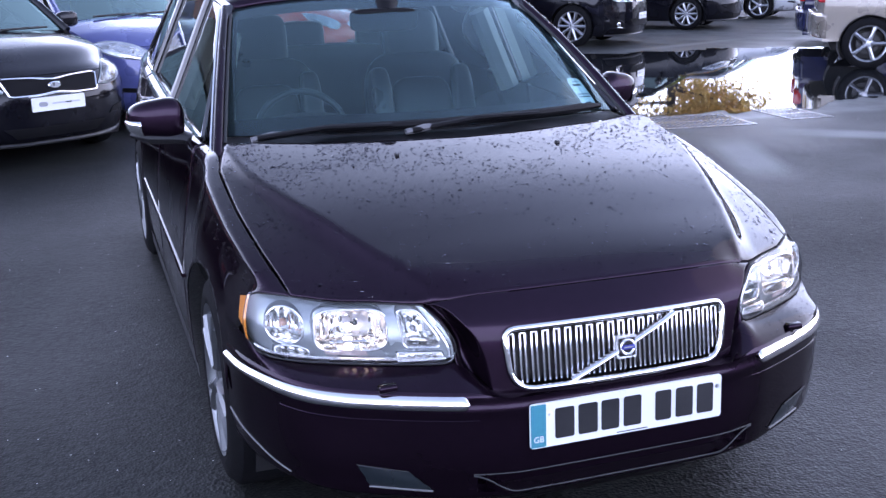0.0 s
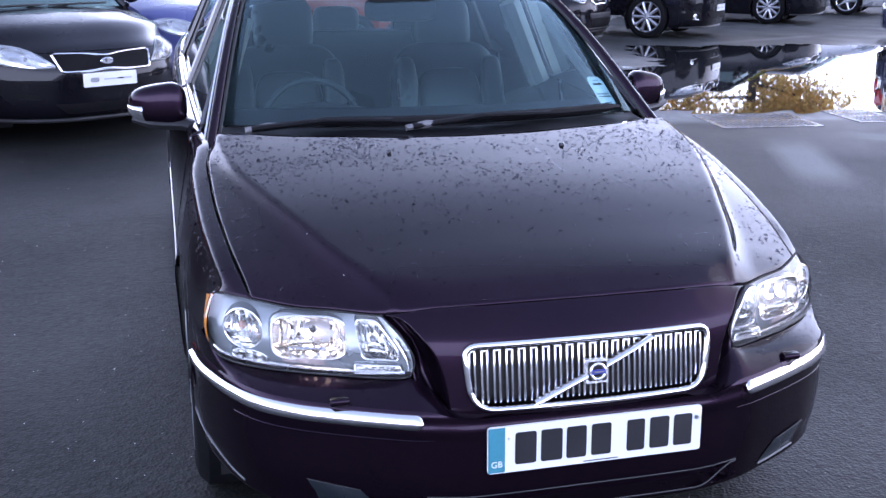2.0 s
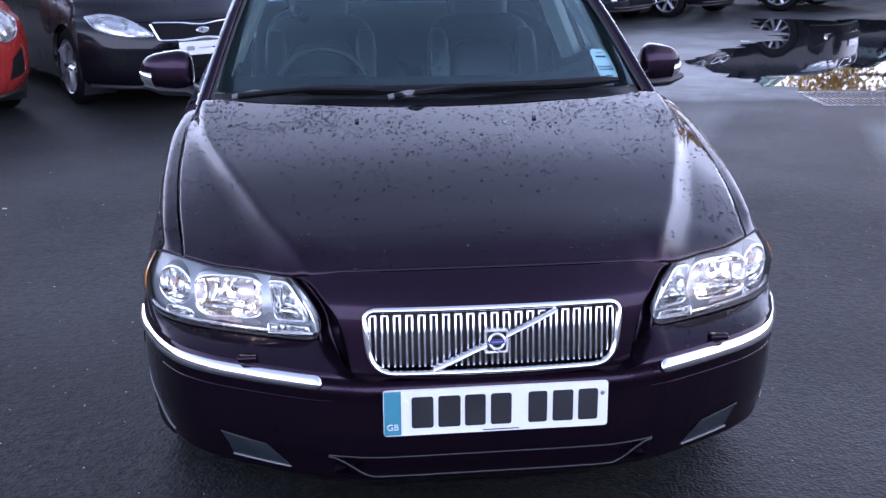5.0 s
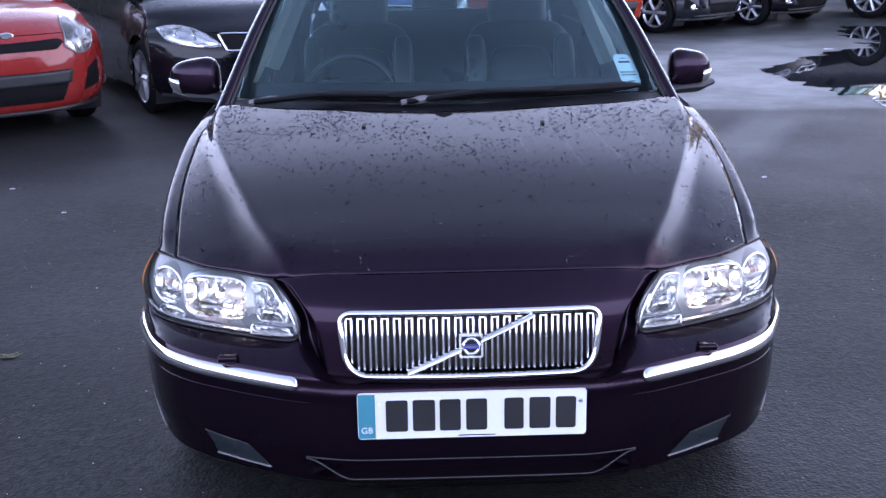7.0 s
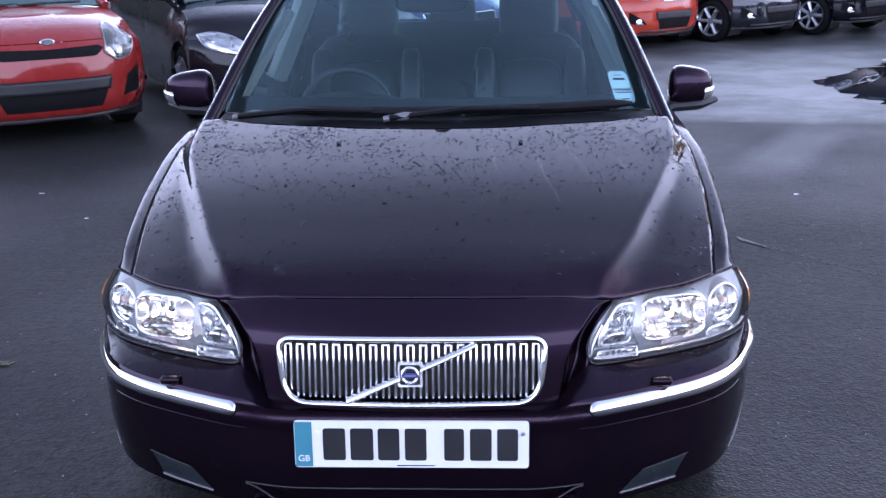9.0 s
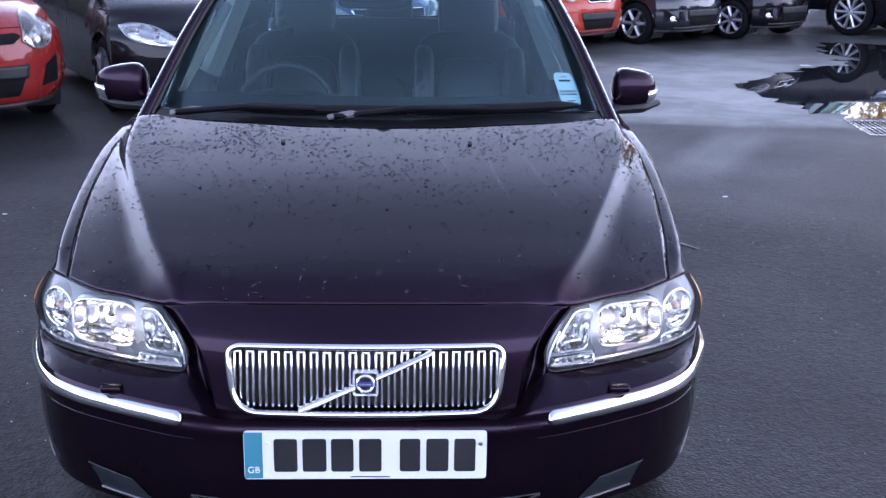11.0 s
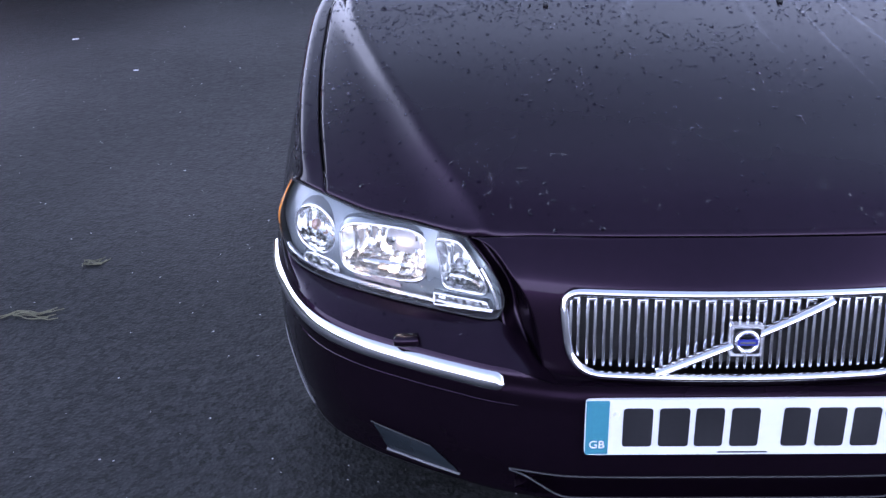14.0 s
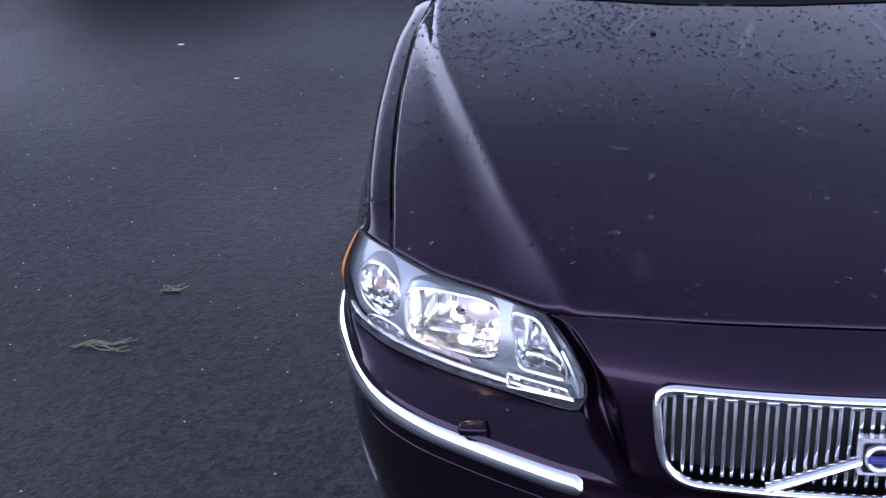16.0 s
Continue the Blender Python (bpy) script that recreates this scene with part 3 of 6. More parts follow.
def side_patch(y0, y1, z0, z1, nu, nv, hubs=True, r=0.352):
    def f(u, v):
        y = lerp(y0, y1, u)
        top = belt(y) if z1 is None else min(z1, belt(y))
        return side_point_at(y, lerp(z0, top, 1 - (1 - v) ** 1.7))
    bm = grid(f, nu, nv)
    if hubs:
        for hy, hz in HUBS:
            inside = {v for v in bm.verts if (v.co.y - hy) ** 2 + (v.co.z - hz) ** 2 < r * r}
            bmesh.ops.delete(bm, geom=[q for q in bm.faces if all(v in inside for v in q.verts)], context="FACES")
            for v in bm.verts:
                d = math.hypot(v.co.y - hy, v.co.z - hz)
                if d < r and v.is_valid:
                    ny, nz = hy + (v.co.y - hy) * r / d, hz + (v.co.z - hz) * r / d
                    v.co = side_point_at(ny, nz)
    return bm


for side in (1, -1):
    def put(name, bm, material, label="", thick=0.0):
        return part(name, bm if side > 0 else flip(bm), material, car, label, thick=thick)
    wing = side_patch(0.512, 1.395, 0.24, None, 60, 50)
    bmesh.ops.delete(wing, geom=[f for f in wing.faces if f.calc_center_median().y < 0.575 and f.calc_center_median().z < 0.55], context="FACES")
    # its tip runs forward over the end of the headlamp
    grid(lambda u, v: lerp(lamp_top(lerp(0.695, 1.0, v)) + Vector((0, 0.002, 0.001)), side_point_at(0.512, lerp(0.24, belt(0.512), 1 - (0.3 * v) ** 1.7)), u), 8, 15, wing)
    bmesh.ops.remove_doubles(wing, verts=wing.verts, dist=0.00005)
    bmesh.ops.recalc_face_normals(wing, faces=wing.faces)
    put("front_wing", wing, PAINT, "dark aubergine front wing with a round wheel arch", 0.003)
    d1 = put("front_door", side_patch(1.40, 2.46, 0.24, None, 30, 24, False), PAINT, "", 0.003)
    put("rear_door", side_patch(2.466, 3.36, 0.24, None, 30, 24), PAINT, "", 0.003)
    put("rear_quarter", side_patch(3.366, 4.60, 0.24, None, 50, 30), PAINT, "", 0.003)
    put("sill", grid(lambda u, v: side_point_at(lerp(1.28, 3.30, u), lerp(0.17, 0.236, v)), 20, 3), PLASTIC)
    put("side_moulding", tube([side_point_at(lerp(1.42, 3.28, k / 16), 0.50) + Vector((0.001, 0, 0)) for k in range(17)], 0.009, 6), PAINT)
    # fill between wing top, headlamp corner and bumper side
    put("wing_corner", grid(lambda u, v: lerp(lamp_low(1.0) + Vector((0.0, 0.0, -0.003 - 0.05 * v)), side_point_at(0.515, lerp(0.620, 0.545, v)), u), 4, 6), PAINT)
    # wheel well
    for hy, hz in HUBS:
        bm = bmesh.new()
        rings = [[bm.verts.new((x, hy + 0.36 * math.cos(a), hz + 0.36 * math.sin(a))) for a in steps(-0.5, math.pi + 0.5, 25)] for x in (0.81, 0.55)]
        for k in range(24):
            bm.faces.new((rings[0][k], rings[0][k + 1], rings[1][k + 1], rings[1][k]))
        bm.faces.new(rings[1])
        put("wheel_arch_liner", bm, PLASTIC)

# roof, pillars and glass
ws_low = path3([(0, 1.215, 0.985), (0.25, 1.235, 0.985), (0.5, 1.300, 0.982), (0.732, 1.410, 0.972)])
ws_top = path3([(0, 1.965, 1.385), (0.25, 1.978, 1.380), (0.45, 2.010, 1.366), (0.588, 2.050, 1.344)])


def screen_point(u, v, grow=0.0):
    s = 2 * u - 1
    a, b = ws_low(abs(s)), ws_top(abs(s))
    p = lerp(a, b, v) + Vector((0, -0.022, 0.03)) * math.sin(math.pi * v)
    return Vector((math.copysign(p.x, s), p.y, p.z))


part("windscreen", grid(screen_point, 36, 20), SCREEN, car, "sloping windscreen with a pale sticker in its corner").visible_shadow = False
# dark band round the glass
bm = bmesh.new()
for s0 in (0.0, 1.0):
    grid(lambda u, v: screen_point(lerp(0.0, 0.030, u) if s0 == 0 else lerp(0.970, 1.0, u), v) + Vector((0, 0.004, -0.003)), 2, 20, bm)
grid(lambda u, v: screen_point(u, lerp(0.0, 0.10, v)) + Vector((0, 0.004, -0.003)), 36, 3, bm)
grid(lambda u, v: screen_point(u, lerp(0.88, 1.0, v)) + Vector((0, 0.004, -0.003)), 36, 2, bm)
part("screen_band", bm, GLOSSBLACK, car)
# cowl
part("cowl", grid(lambda u, v: lerp(Vector(((2 * u - 1) * 0.735, hood_rear(abs(2 * u - 1) * 0.735) - 0.02, hood_z((2 * u - 1) * 0.735, hood_rear(abs(2 * u - 1) * 0.735)) - 0.022)), screen_point(u, 0.0) + Vector((0, 0, -0.006)), v), 30, 4), WIPERBLACK, car)

roof_z = curve1([(1.95, 1.385), (2.2, 1.425), (2.8, 1.452), (3.5, 1.445), (4.2, 1.40), (4.45, 1.36)])
roof_x = curve1([(1.95, 0.575), (2.2, 0.590), (3.0, 0.600), (4.0, 0.580), (4.45, 0.55)])


def roof_point(u, v):
    s = 2 * u - 1
    if v == 0:
        p = screen_point(u, 1.0)
        return p + Vector((0, 0.004, 0.004))
    y = lerp(1.97 + 0.085 * s * s, 4.42, v)
    x = s * roof_x(y)
    return Vector((x, y, roof_z(y) - 0.045 * abs(s) ** 2.4))


part("roof", grid(roof_point, 24, 30), PAINT, car, thick=0.02)


def rail_low(y):
    return Vector((belt_x(y) - 0.012, y, belt(y) + 0.004))


def rail_top(y):
    return Vector((roof_x(max(y, 1.95)) + 0.006, y, roof_z(max(y, 1.95)) - 0.05))


for side in (1, -1):
    def put(name, bm, material, label="", thick=0.0):
        return part(name, bm if side > 0 else flip(bm), material, car, label, thick=thick)
    lo, hi = Vector((0.768, 1.250, 0.925)), Vector((0.602, 2.055, 1.352))
    pil = [lerp(lo, hi, k / 14) + Vector((0, -0.02, 0.028)) * math.sin(math.pi * k / 14) for k in range(15)]
    put("windscreen_pillar", tube(pil, [lerp(0.019, 0.016, k / 14) for k in range(15)], 12), PAINT, "dark pillar beaded with rain", 0)
    put("drip_channel", tube([p + Vector((0.020, 0.016, -0.003)) for p in pil], 0.0065, 8), CHROME)
    put("screen_seal", tube([p + Vector((-0.022, -0.002, 0.004)) for p in pil[1:-1]], 0.006, 6), SEAL)
    put("roof_gutter", tube([rail_top(lerp(2.05, 4.4, k / 14)) for k in range(15)], 0.016, 8), STEEL)
    put("roof_bar", tube([Vector((0.56, lerp(2.4, 4.2, k / 12), roof_z(lerp(2.4, 4.2, k / 12)) + 0.012 + 0.03 * math.sin(math.pi * k / 12) ** 0.4)) for k in range(13)], 0.014, 8), STEEL)
    # side glass between belt and roof
    def window(y0, y1, t0, t1):
        return grid(lambda u, v: lerp(rail_low(lerp(y0, y1, u)), rail_top(lerp(t0, t1, u)), v), 10, 8)
    for name, y0, y1, t0, t1 in (("front_window", 1.48, 2.44, 2.06, 2.42), ("rear_window", 2.50, 3.32, 2.50, 3.28), ("cargo_window", 3.40, 4.36, 3.36, 4.22)):
        put(name, window(y0, y1, t0, t1), SIDEGLASS).visible_shadow = False
    for a, b in ((1.46, 2.04), (2.47, 2.46), (3.36, 3.32), (4.42, 4.28)):
        put("window_pillar", tube([lerp(rail_low(a), rail_top(b), k / 6) for k in range(7)], 0.020, 8), GLOSSBLACK)
        if a < 3:
            put("pillar_trim", tube([lerp(rail_low(a), rail_top(b), k / 6) + Vector((-0.04, 0.02, -0.03)) for k in range(6)], 0.018 if a < 2 else 0.05, 8), TRIM)
    put("belt_strip", tube([rail_low(lerp(1.42, 4.4, k / 20)) + Vector((0.01, 0, 0)) for k in range(21)], 0.009, 6), CHROME)
# tail
part("tailgate", mirrored(grid(lambda u, v: Vector((u * curve1([(0.2, 0.80), (1.0, 0.74), (1.03, 0.72)])(lerp(0.24, 1.03, v)), 4.60 + 0.04 * math.sin(math.pi * v), lerp(0.24, 1.03, v))), 10, 12)), PAINT, car, thick=0.003)
part("tailgate_glass", mirrored(grid(lambda u, v: Vector((u * lerp(0.70, 0.55, v), lerp(4.58, 4.42, v), lerp(1.03, 1.36, v))), 10, 8)), SIDEGLASS, car).visible_shadow = False
part("car_floor", box(0, 2.6, 0.30, 1.5, 3.9, 0.06), PLASTIC, car)
part("engine_bay", box(0, 0.75, 0.45, 1.05, 0.85, 0.4), PLASTIC, car)

# ---- wheels ----
def wheel_parts(parent, m, r=0.32, w=0.21, rim=0.225, spokes=5, twin=True, alloy=ALLOY):
    """A tyre with an alloy rim; its outer face looks to +x of m."""
    k = r / 0.32
    ty = spin([(-w / 2, rim - 0.02), (-w / 2, rim + 0.02), (-w / 2 + 0.01, r - 0.03), (-w / 2 + 0.035, r - 0.004), (-0.02, r), (0.02, r), (w / 2 - 0.035, r - 0.004), (w / 2 - 0.01, r - 0.03), (w / 2, rim + 0.03), (w / 2 - 0.006, rim + 0.004), (w / 2 - 0.02, rim - 0.012)], "x", 40)
    tyre = part("tyre", ty, RUBBER, parent)
    tyre.matrix_local = m
    bm = spin([(w / 2 - 0.030, rim - 0.020), (w / 2 - 0.012, rim - 0.008), (w / 2 - 0.004, rim + 0.004)], "x", 40)
    barrel_bm = spin([(-w / 2 + 0.01, rim - 0.01), (w / 2 - 0.03, rim - 0.022)], "x", 40)
    spin([(w / 2 - 0.02, 0.0), (w / 2 - 0.016, 0.028), (w / 2 - 0.03, 0.06), (w / 2 - 0.07, 0.07)], "x", 24, bm)
    for s in range(spokes):
        for off in ((-0.16, 0.16) if twin else (0.0,)):
            a = 2 * math.pi * s / spokes
            d0, d1 = Vector((0, math.cos(a + off * 0.5), math.sin(a + off * 0.5))), Vector((0, math.cos(a + off), math.sin(a + off)))
            p = [d0 * 0.045 + Vector((w / 2 - 0.026, 0, 0)), lerp(d0, d1, 0.5) * rim * 0.55 + Vector((w / 2 - 0.018, 0, 0)), d1 * (rim - 0.012) + Vector((w / 2 - 0.022, 0, 0))]
            tube(p, [0.024, 0.019, 0.022] if twin else [0.04, 0.034, 0.042], 6, bm, flat=0.7)
    part("rim", bm, alloy, tyre)
    part("rim_barrel", barrel_bm, BARREL, tyre)
    part("brake_disc", spin([(0.0, 0.0), (0.0, rim * 0.62), (-0.02, rim * 0.62)], "x", 28), PLASTIC, tyre)
    return tyre


for side in (1, -1):
    for hy, hz in HUBS:
        wheel_parts(car, Matrix.Translation((side * (0.775 if hy < 2 else 0.790), hy, 0.32)) @ Matrix.Rotation(0 if side > 0 else math.pi, 4, "Z"), alloy=WORNALLOY)

# ---- headlamps ----
def lamp_surface(s, t, back=0.0):
    a, b = lamp_low(s), lamp_top(s)
    p = lerp(a, b, t)
    bulge = math.sin(math.pi * t)
    edge = (1 - s) ** 6
    p = p + Vector((-0.026, -0.002, 0)) * math.sin(math.pi * t ** 0.8) * edge + Vector((0.010, -0.020, 0.004)) * bulge * (1 - 0.5 * edge)
    return p + Vector((-0.25, 0.95, -0.1)) * back


def dish(c, e1, e2, depth, power=3.2, facets=7, bm=None):
    """A pressed reflector bowl with upright flutes, open towards the front."""
    bm = bm or bmesh.new()
    c, e1, e2 = Vector(c), Vector(e1), Vector(e2)
    n = e1.cross(e2).normalized()
    n = n if n.y > 0 else -n
    segs, rings = 40, 9
    grid_v = []
    for i in range(rings + 1):
        r = i / rings
        row = []
        for k in range(segs):
            a = 2 * math.pi * k / segs
            ca, sa = math.cos(a), math.sin(a)
            q = (abs(ca) ** power + abs(sa) ** power) ** (-1 / power)
            u, v = r * q * ca, r * q * sa
            d = depth * (1 - r * r) + (0.07 * depth * math.cos(facets * math.pi * u) if 0.05 < r < 0.99 else 0)
            row.append(bm.verts.new(c + e1 * u + e2 * v + n * d))
        grid_v.append(row)
    for i in range(rings):
        for k in range(segs):
            bm.faces.new((grid_v[i][k], grid_v[i][(k + 1) % segs], grid_v[i + 1][(k + 1) % segs], grid_v[i + 1][k]))
    return bm


def oval(c, e1, e2, power, n=40, out=1.0):
    pts = []
    for k in range(n):
        a = 2 * math.pi * k / n
        q = (abs(math.cos(a)) ** power + abs(math.sin(a)) ** power) ** (-1 / power) * out
        pts.append(Vector(c) + Vector(e1) * q * math.cos(a) + Vector(e2) * q * math.sin(a))
    return pts


def barrel(c, e1, e2, power, n=48):
    return oval(c, e1, e2, power, n)


def pane_outline(corners, r, n=6):
    """A closed outline through rounded corners."""
    out = []
    cs = [Vector(c) for c in corners]
    for k, p in enumerate(cs):
        a, b = cs[k - 1], cs[(k + 1) % len(cs)]
        p0, p1 = p + (a - p).normalized() * min(r, 0.45 * (a - p).length), p + (b - p).normalized() * min(r, 0.45 * (b - p).length)
        for t in steps(0, 1, n):
            out.append((1 - t) ** 2 * p0 + 2 * t * (1 - t) * p + t * t * p1)
        q0 = b + (p - b).normalized() * min(r, 0.45 * (p - b).length)
        for t in steps(0, 1, 6)[1:-1]:
            out.append(lerp(p1, q0, t))
    return out


def bowl(outline, depth, flutes):
    """A pressed reflector behind a closed outline: upright flutes, a ribbed lower part."""
    a = np.array([[1.0, p.x, p.z] for p in outline])
    k0, kx, kz = [float(q) for q in np.linalg.lstsq(a, np.array([p.y for p in outline]), rcond=None)[0]]
    x0, x1 = min(p.x for p in outline), max(p.x for p in outline)

    def span(x):
        zs = []
        for p, q in zip(outline, outline[1:] + outline[:1]):
            if (p.x > x) != (q.x > x):
                zs.append(p.z + (q.z - p.z) * (x - p.x) / (q.x - p.x))
        return (min(zs), max(zs)) if len(zs) > 1 else None

    def f(u, v):
        x = lerp(x0 + 0.0006, x1 - 0.0006, u)
        lo, hi = span(x) or (outline[0].z, outline[0].z)
        z = lerp(lo, hi, v)
        s, t = 2 * u - 1, 2 * v - 1
        d = depth * (1 - abs(s) ** 2.6) * (1 - abs(t) ** 2.6)
        rim = min(1.0, 6 * (1 - abs(s))) * min(1.0, 6 * (1 - abs(t)))
        d += rim * 0.0060 * abs(math.sin(math.pi * flutes * u)) * (1 if t > -0.55 else 0.3)
        if t < -0.5:
            d -= rim * 0.012 * (0.6 + 0.4 * math.cos(9 * math.pi * t))
        return Vector((x - 0.25 * d, k0 + kx * x + kz * z + 0.96 * d, z))
    return grid(f, flutes * 8, 28)


def inside(p, outline):
    """Whether a point lies within an outline, seen from the front."""
    hit = False
    for a, b in zip(outline, outline[1:] + outline[:1]):
        if (a.z > p.z) != (b.z > p.z) and p.x < a.x + (b.x - a.x) * (p.z - a.z) / (b.z - a.z):
            hit = not hit
    return hit


def amber_point(u, v):
    """The amber end of the lamp, which wraps round on to the wing."""
    if u <= 0.45:
        return lamp_surface(lerp(0.978, 1.0, u / 0.45), v) + Vector((0.0008, -0.0008, 0.0))
    z = lerp(0.622, 0.704, v)
    k = (u - 0.45) / 0.55
    side = side_point_at(lerp(0.515, lerp(0.552, 0.572, v), k), lerp(z, lerp(0.636, 0.690, v), k)) + Vector((0.002, 0, 0))
    return lerp(lamp_surface(1.0, v) + Vector((0.0015, 0.0, 0.0)), side, smooth(0.0, 0.30, k))


BOWLS = [  # name, outline, depth, flutes, reflector
    ("dipped_reflector", barrel((0.613, 0.266, 0.668), (0.082, 0.030, -0.002), (0.0, 0.006, 0.051), 4.0), 0.070, 8, REFLECTOR),
    ("main_reflector", pane_outline([(0.516, 0.211, 0.724), (0.472, 0.186, 0.728), (0.428, 0.158, 0.664), (0.424, 0.153, 0.638), (0.502, 0.192, 0.634)], 0.015), 0.055, 4, REFLECTOR),
    ("indicator_reflector", oval((0.750, 0.374, 0.664), (0.041, 0.029, 0.0), (0.0, 0.006, 0.047), 2.0), 0.035, 4, REFLECTOR),
    ("marker_reflector", oval((0.740, 0.348, 0.604), (0.036, 0.029, 0.0), (0.0, 0.003, 0.0125), 2.4), 0.014, 3, REFLECTOR),
    ("lower_reflector", pane_outline([(0.520, 0.192, 0.623), (0.426, 0.146, 0.628), (0.420, 0.142, 0.612), (0.520, 0.186, 0.603)], 0.004), 0.012, 6, REFLECTOR),
]
for side in (1, -1):
    headlamp = part("headlamp", (lambda b: b if side > 0 else flip(b))(grid(lambda u, v: lamp_surface(u, v, 0.095), 20, 8)), LAMPGREY, car, "clear-lensed headlamp with bright reflectors and an amber corner")

    def lamp_part(name, bm, material, label=""):
        return part(name, bm if side > 0 else flip(bm), material, headlamp, label)
    bm = grid(lambda u, v: lamp_surface(lerp(0.015, 0.992, u), lerp(0.04, 0.98, v), 0.026), 150, 56)
    kill = []
    shrunk = []
    for b in BOWLS:
        c = sum(b[1], Vector()) / len(b[1])
        shrunk.append([lerp(c, p, 0.95) for p in b[1]])
    for f in bm.faces:
        c = f.calc_center_median()
        if any(inside(c, s) for s in shrunk):
            kill.append(f)
    bmesh.ops.delete(bm, geom=kill, context="FACES")
    lamp_part("bezel", bm, BEZEL)
    for name, outline, depth, flutes, material in BOWLS:
        lamp_part(name, bowl(outline, depth, flutes), material)
        mid = sum(outline, Vector()) / len(outline)
        flange = bmesh.new()
        n = len(outline)
        rows = [[flange.verts.new(lerp(mid, p, k) + Vector((-0.25, 0.95, 0)) * s) for p in outline] for k, s in ((1.0, -0.001), (1.05, 0.002), (1.10, 0.016), (1.12, 0.032))]
        for A, B in zip(rows, rows[1:]):
            for k in range(n):
                flange.faces.new((A[k], A[(k + 1) % n], B[(k + 1) % n], B[k]))
        lamp_part("reflector_collar", flange, BEZEL)
        fat = 0.0026 if depth > 0.03 else 0.002
        rim = lamp_part("reflector_rim", tube([p + Vector((0.001, -0.003, 0)) for p in outline], fat, 6, closed=True), RIMWHITE)
    for c, r, material in (((0.612, 0.300, 0.664), 0.010, BULB), ((0.474, 0.210, 0.674), 0.008, STEEL), ((0.752, 0.386, 0.668), 0.010, PINKBULB)):
        bm = bmesh.new()
        bmesh.ops.create_uvsphere(bm, u_segments=14, v_segments=8, radius=r)
        for v in bm.verts:
            v.co = Vector(c) + Vector((v.co.x, v.co.y * 1.6, v.co.z))
        lamp_part("bulb", bm, material, "lit bulb" if material is BULB else "")
    cap = spin([(-0.006, 0.0), (-0.005, 0.011), (0.0, 0.014), (0.004, 0.010)], "y", 20, m=Matrix.Translation((0.602, 0.276, 0.684)) @ Matrix.Diagonal((0.7, 1, 0.7, 1)))
    lamp_part("bulb_shield", cap, CHROME)
    lamp_part("amber_corner", grid(amber_point, 24, 14), AMBER, "amber corner lens")
    lamp_part("reflex_panel", grid(lambda u, v: lamp_surface(lerp(0.37, 0.56, u), lerp(0.115, 0.20, v), 0.020), 8, 3), PINKPANEL)
    lamp_part("lower_strip", tube([lamp_surface(s, 0.07, 0.012) for s in steps(0.05, 0.93, 30)], 0.0040, 6), RIMWHITE)
    lamp_part("inner_strip", tube([lamp_surface(0.035, t, 0.012) for t in steps(0.10, 0.60, 10)], 0.0036, 6), RIMWHITE)
    lamp_part("lens", grid(lamp_surface, 40, 14), CLEAR).visible_shadow = False
    edge = [lamp_surface(s, 0) for s in steps(0, 1, 40)] + [lamp_surface(1, t) for t in steps(0.1, 1, 8)] + [lamp_surface(s, 1) for s in steps(0.97, 0, 30)] + [lamp_surface(0, t) for t in steps(0.9, 0.1, 8)]
    lamp_part("lens_seal", tube(edge, 0.0017, 6, closed=True), SEAL)
    back = [p + Vector((-0.25, 0.95, -0.1)) * 0.095 for p in edge]
    bm = bmesh.new()
    A, B = [bm.verts.new(p) for p in edge], [bm.verts.new(p) for p in back]
    for k in range(len(A)):
        bm.faces.new((A[k], A[(k + 1) % len(A)], B[(k + 1) % len(A)], B[k]))
    lamp_part("housing_wall", bm, LAMPGREY)

# ---- grille ----
grille_y = curve1([(0.548, 0.018), (0.60, 0.024), (0.66, 0.032), (0.70, 0.042)])


def on_grille(x, z, out=0.0):
    return Vector((x, grille_y(z) + 0.35 * x * x - out, z - 0.09 * x * x))


grille = part("grille", grid(lambda u, v: on_grille(lerp(-0.29, 0.29, u), lerp(0.56, 0.694, v), -0.034), 30, 6), SEAL, car, "chrome-framed grille of upright slats with a diagonal bar")
loop = []
corners = [Vector((0.302, 0, 0.702)), Vector((-0.302, 0, 0.702)), Vector((-0.284, 0, 0.556)), Vector((0.284, 0, 0.556))]
radii = [0.036, 0.036, 0.058, 0.058]
for k in range(4):
    p, a, b = corners[k], corners[k - 1], corners[(k + 1) % 4]
    r = radii[k]
    p0, p1 = p + (a - p).normalized() * r, p + (b - p).normalized() * r
    for t in steps(0, 1, 9):
        q = (1 - t) ** 2 * p0 + 2 * t * (1 - t) * p + t * t * p1
        loop.append(on_grille(q.x, q.z, 0.009))
    q0 = corners[(k + 1) % 4] + (p - b).normalized() * radii[(k + 1) % 4]
    for t in steps(0, 1, 14)[1:-1]:
        q = lerp(p1, q0, t)
        loop.append(on_grille(q.x, q.z, 0.009))
part("frame", tube(loop, 0.0074, 12, closed=True), CHROME, grille, "chrome frame")


def slat_mesh(h):
    """Two upright bars joined by a bridge at the top."""
    bm = bmesh.new()
    for sx in (-0.0065, 0.0065):
        box(sx, 0.008, -h / 2, 0.0052, 0.016, h, 0.0012, bm)
    box(0, 0.008, -0.003, 0.0182, 0.016, 0.0062, 0.0012, bm)
    return bm


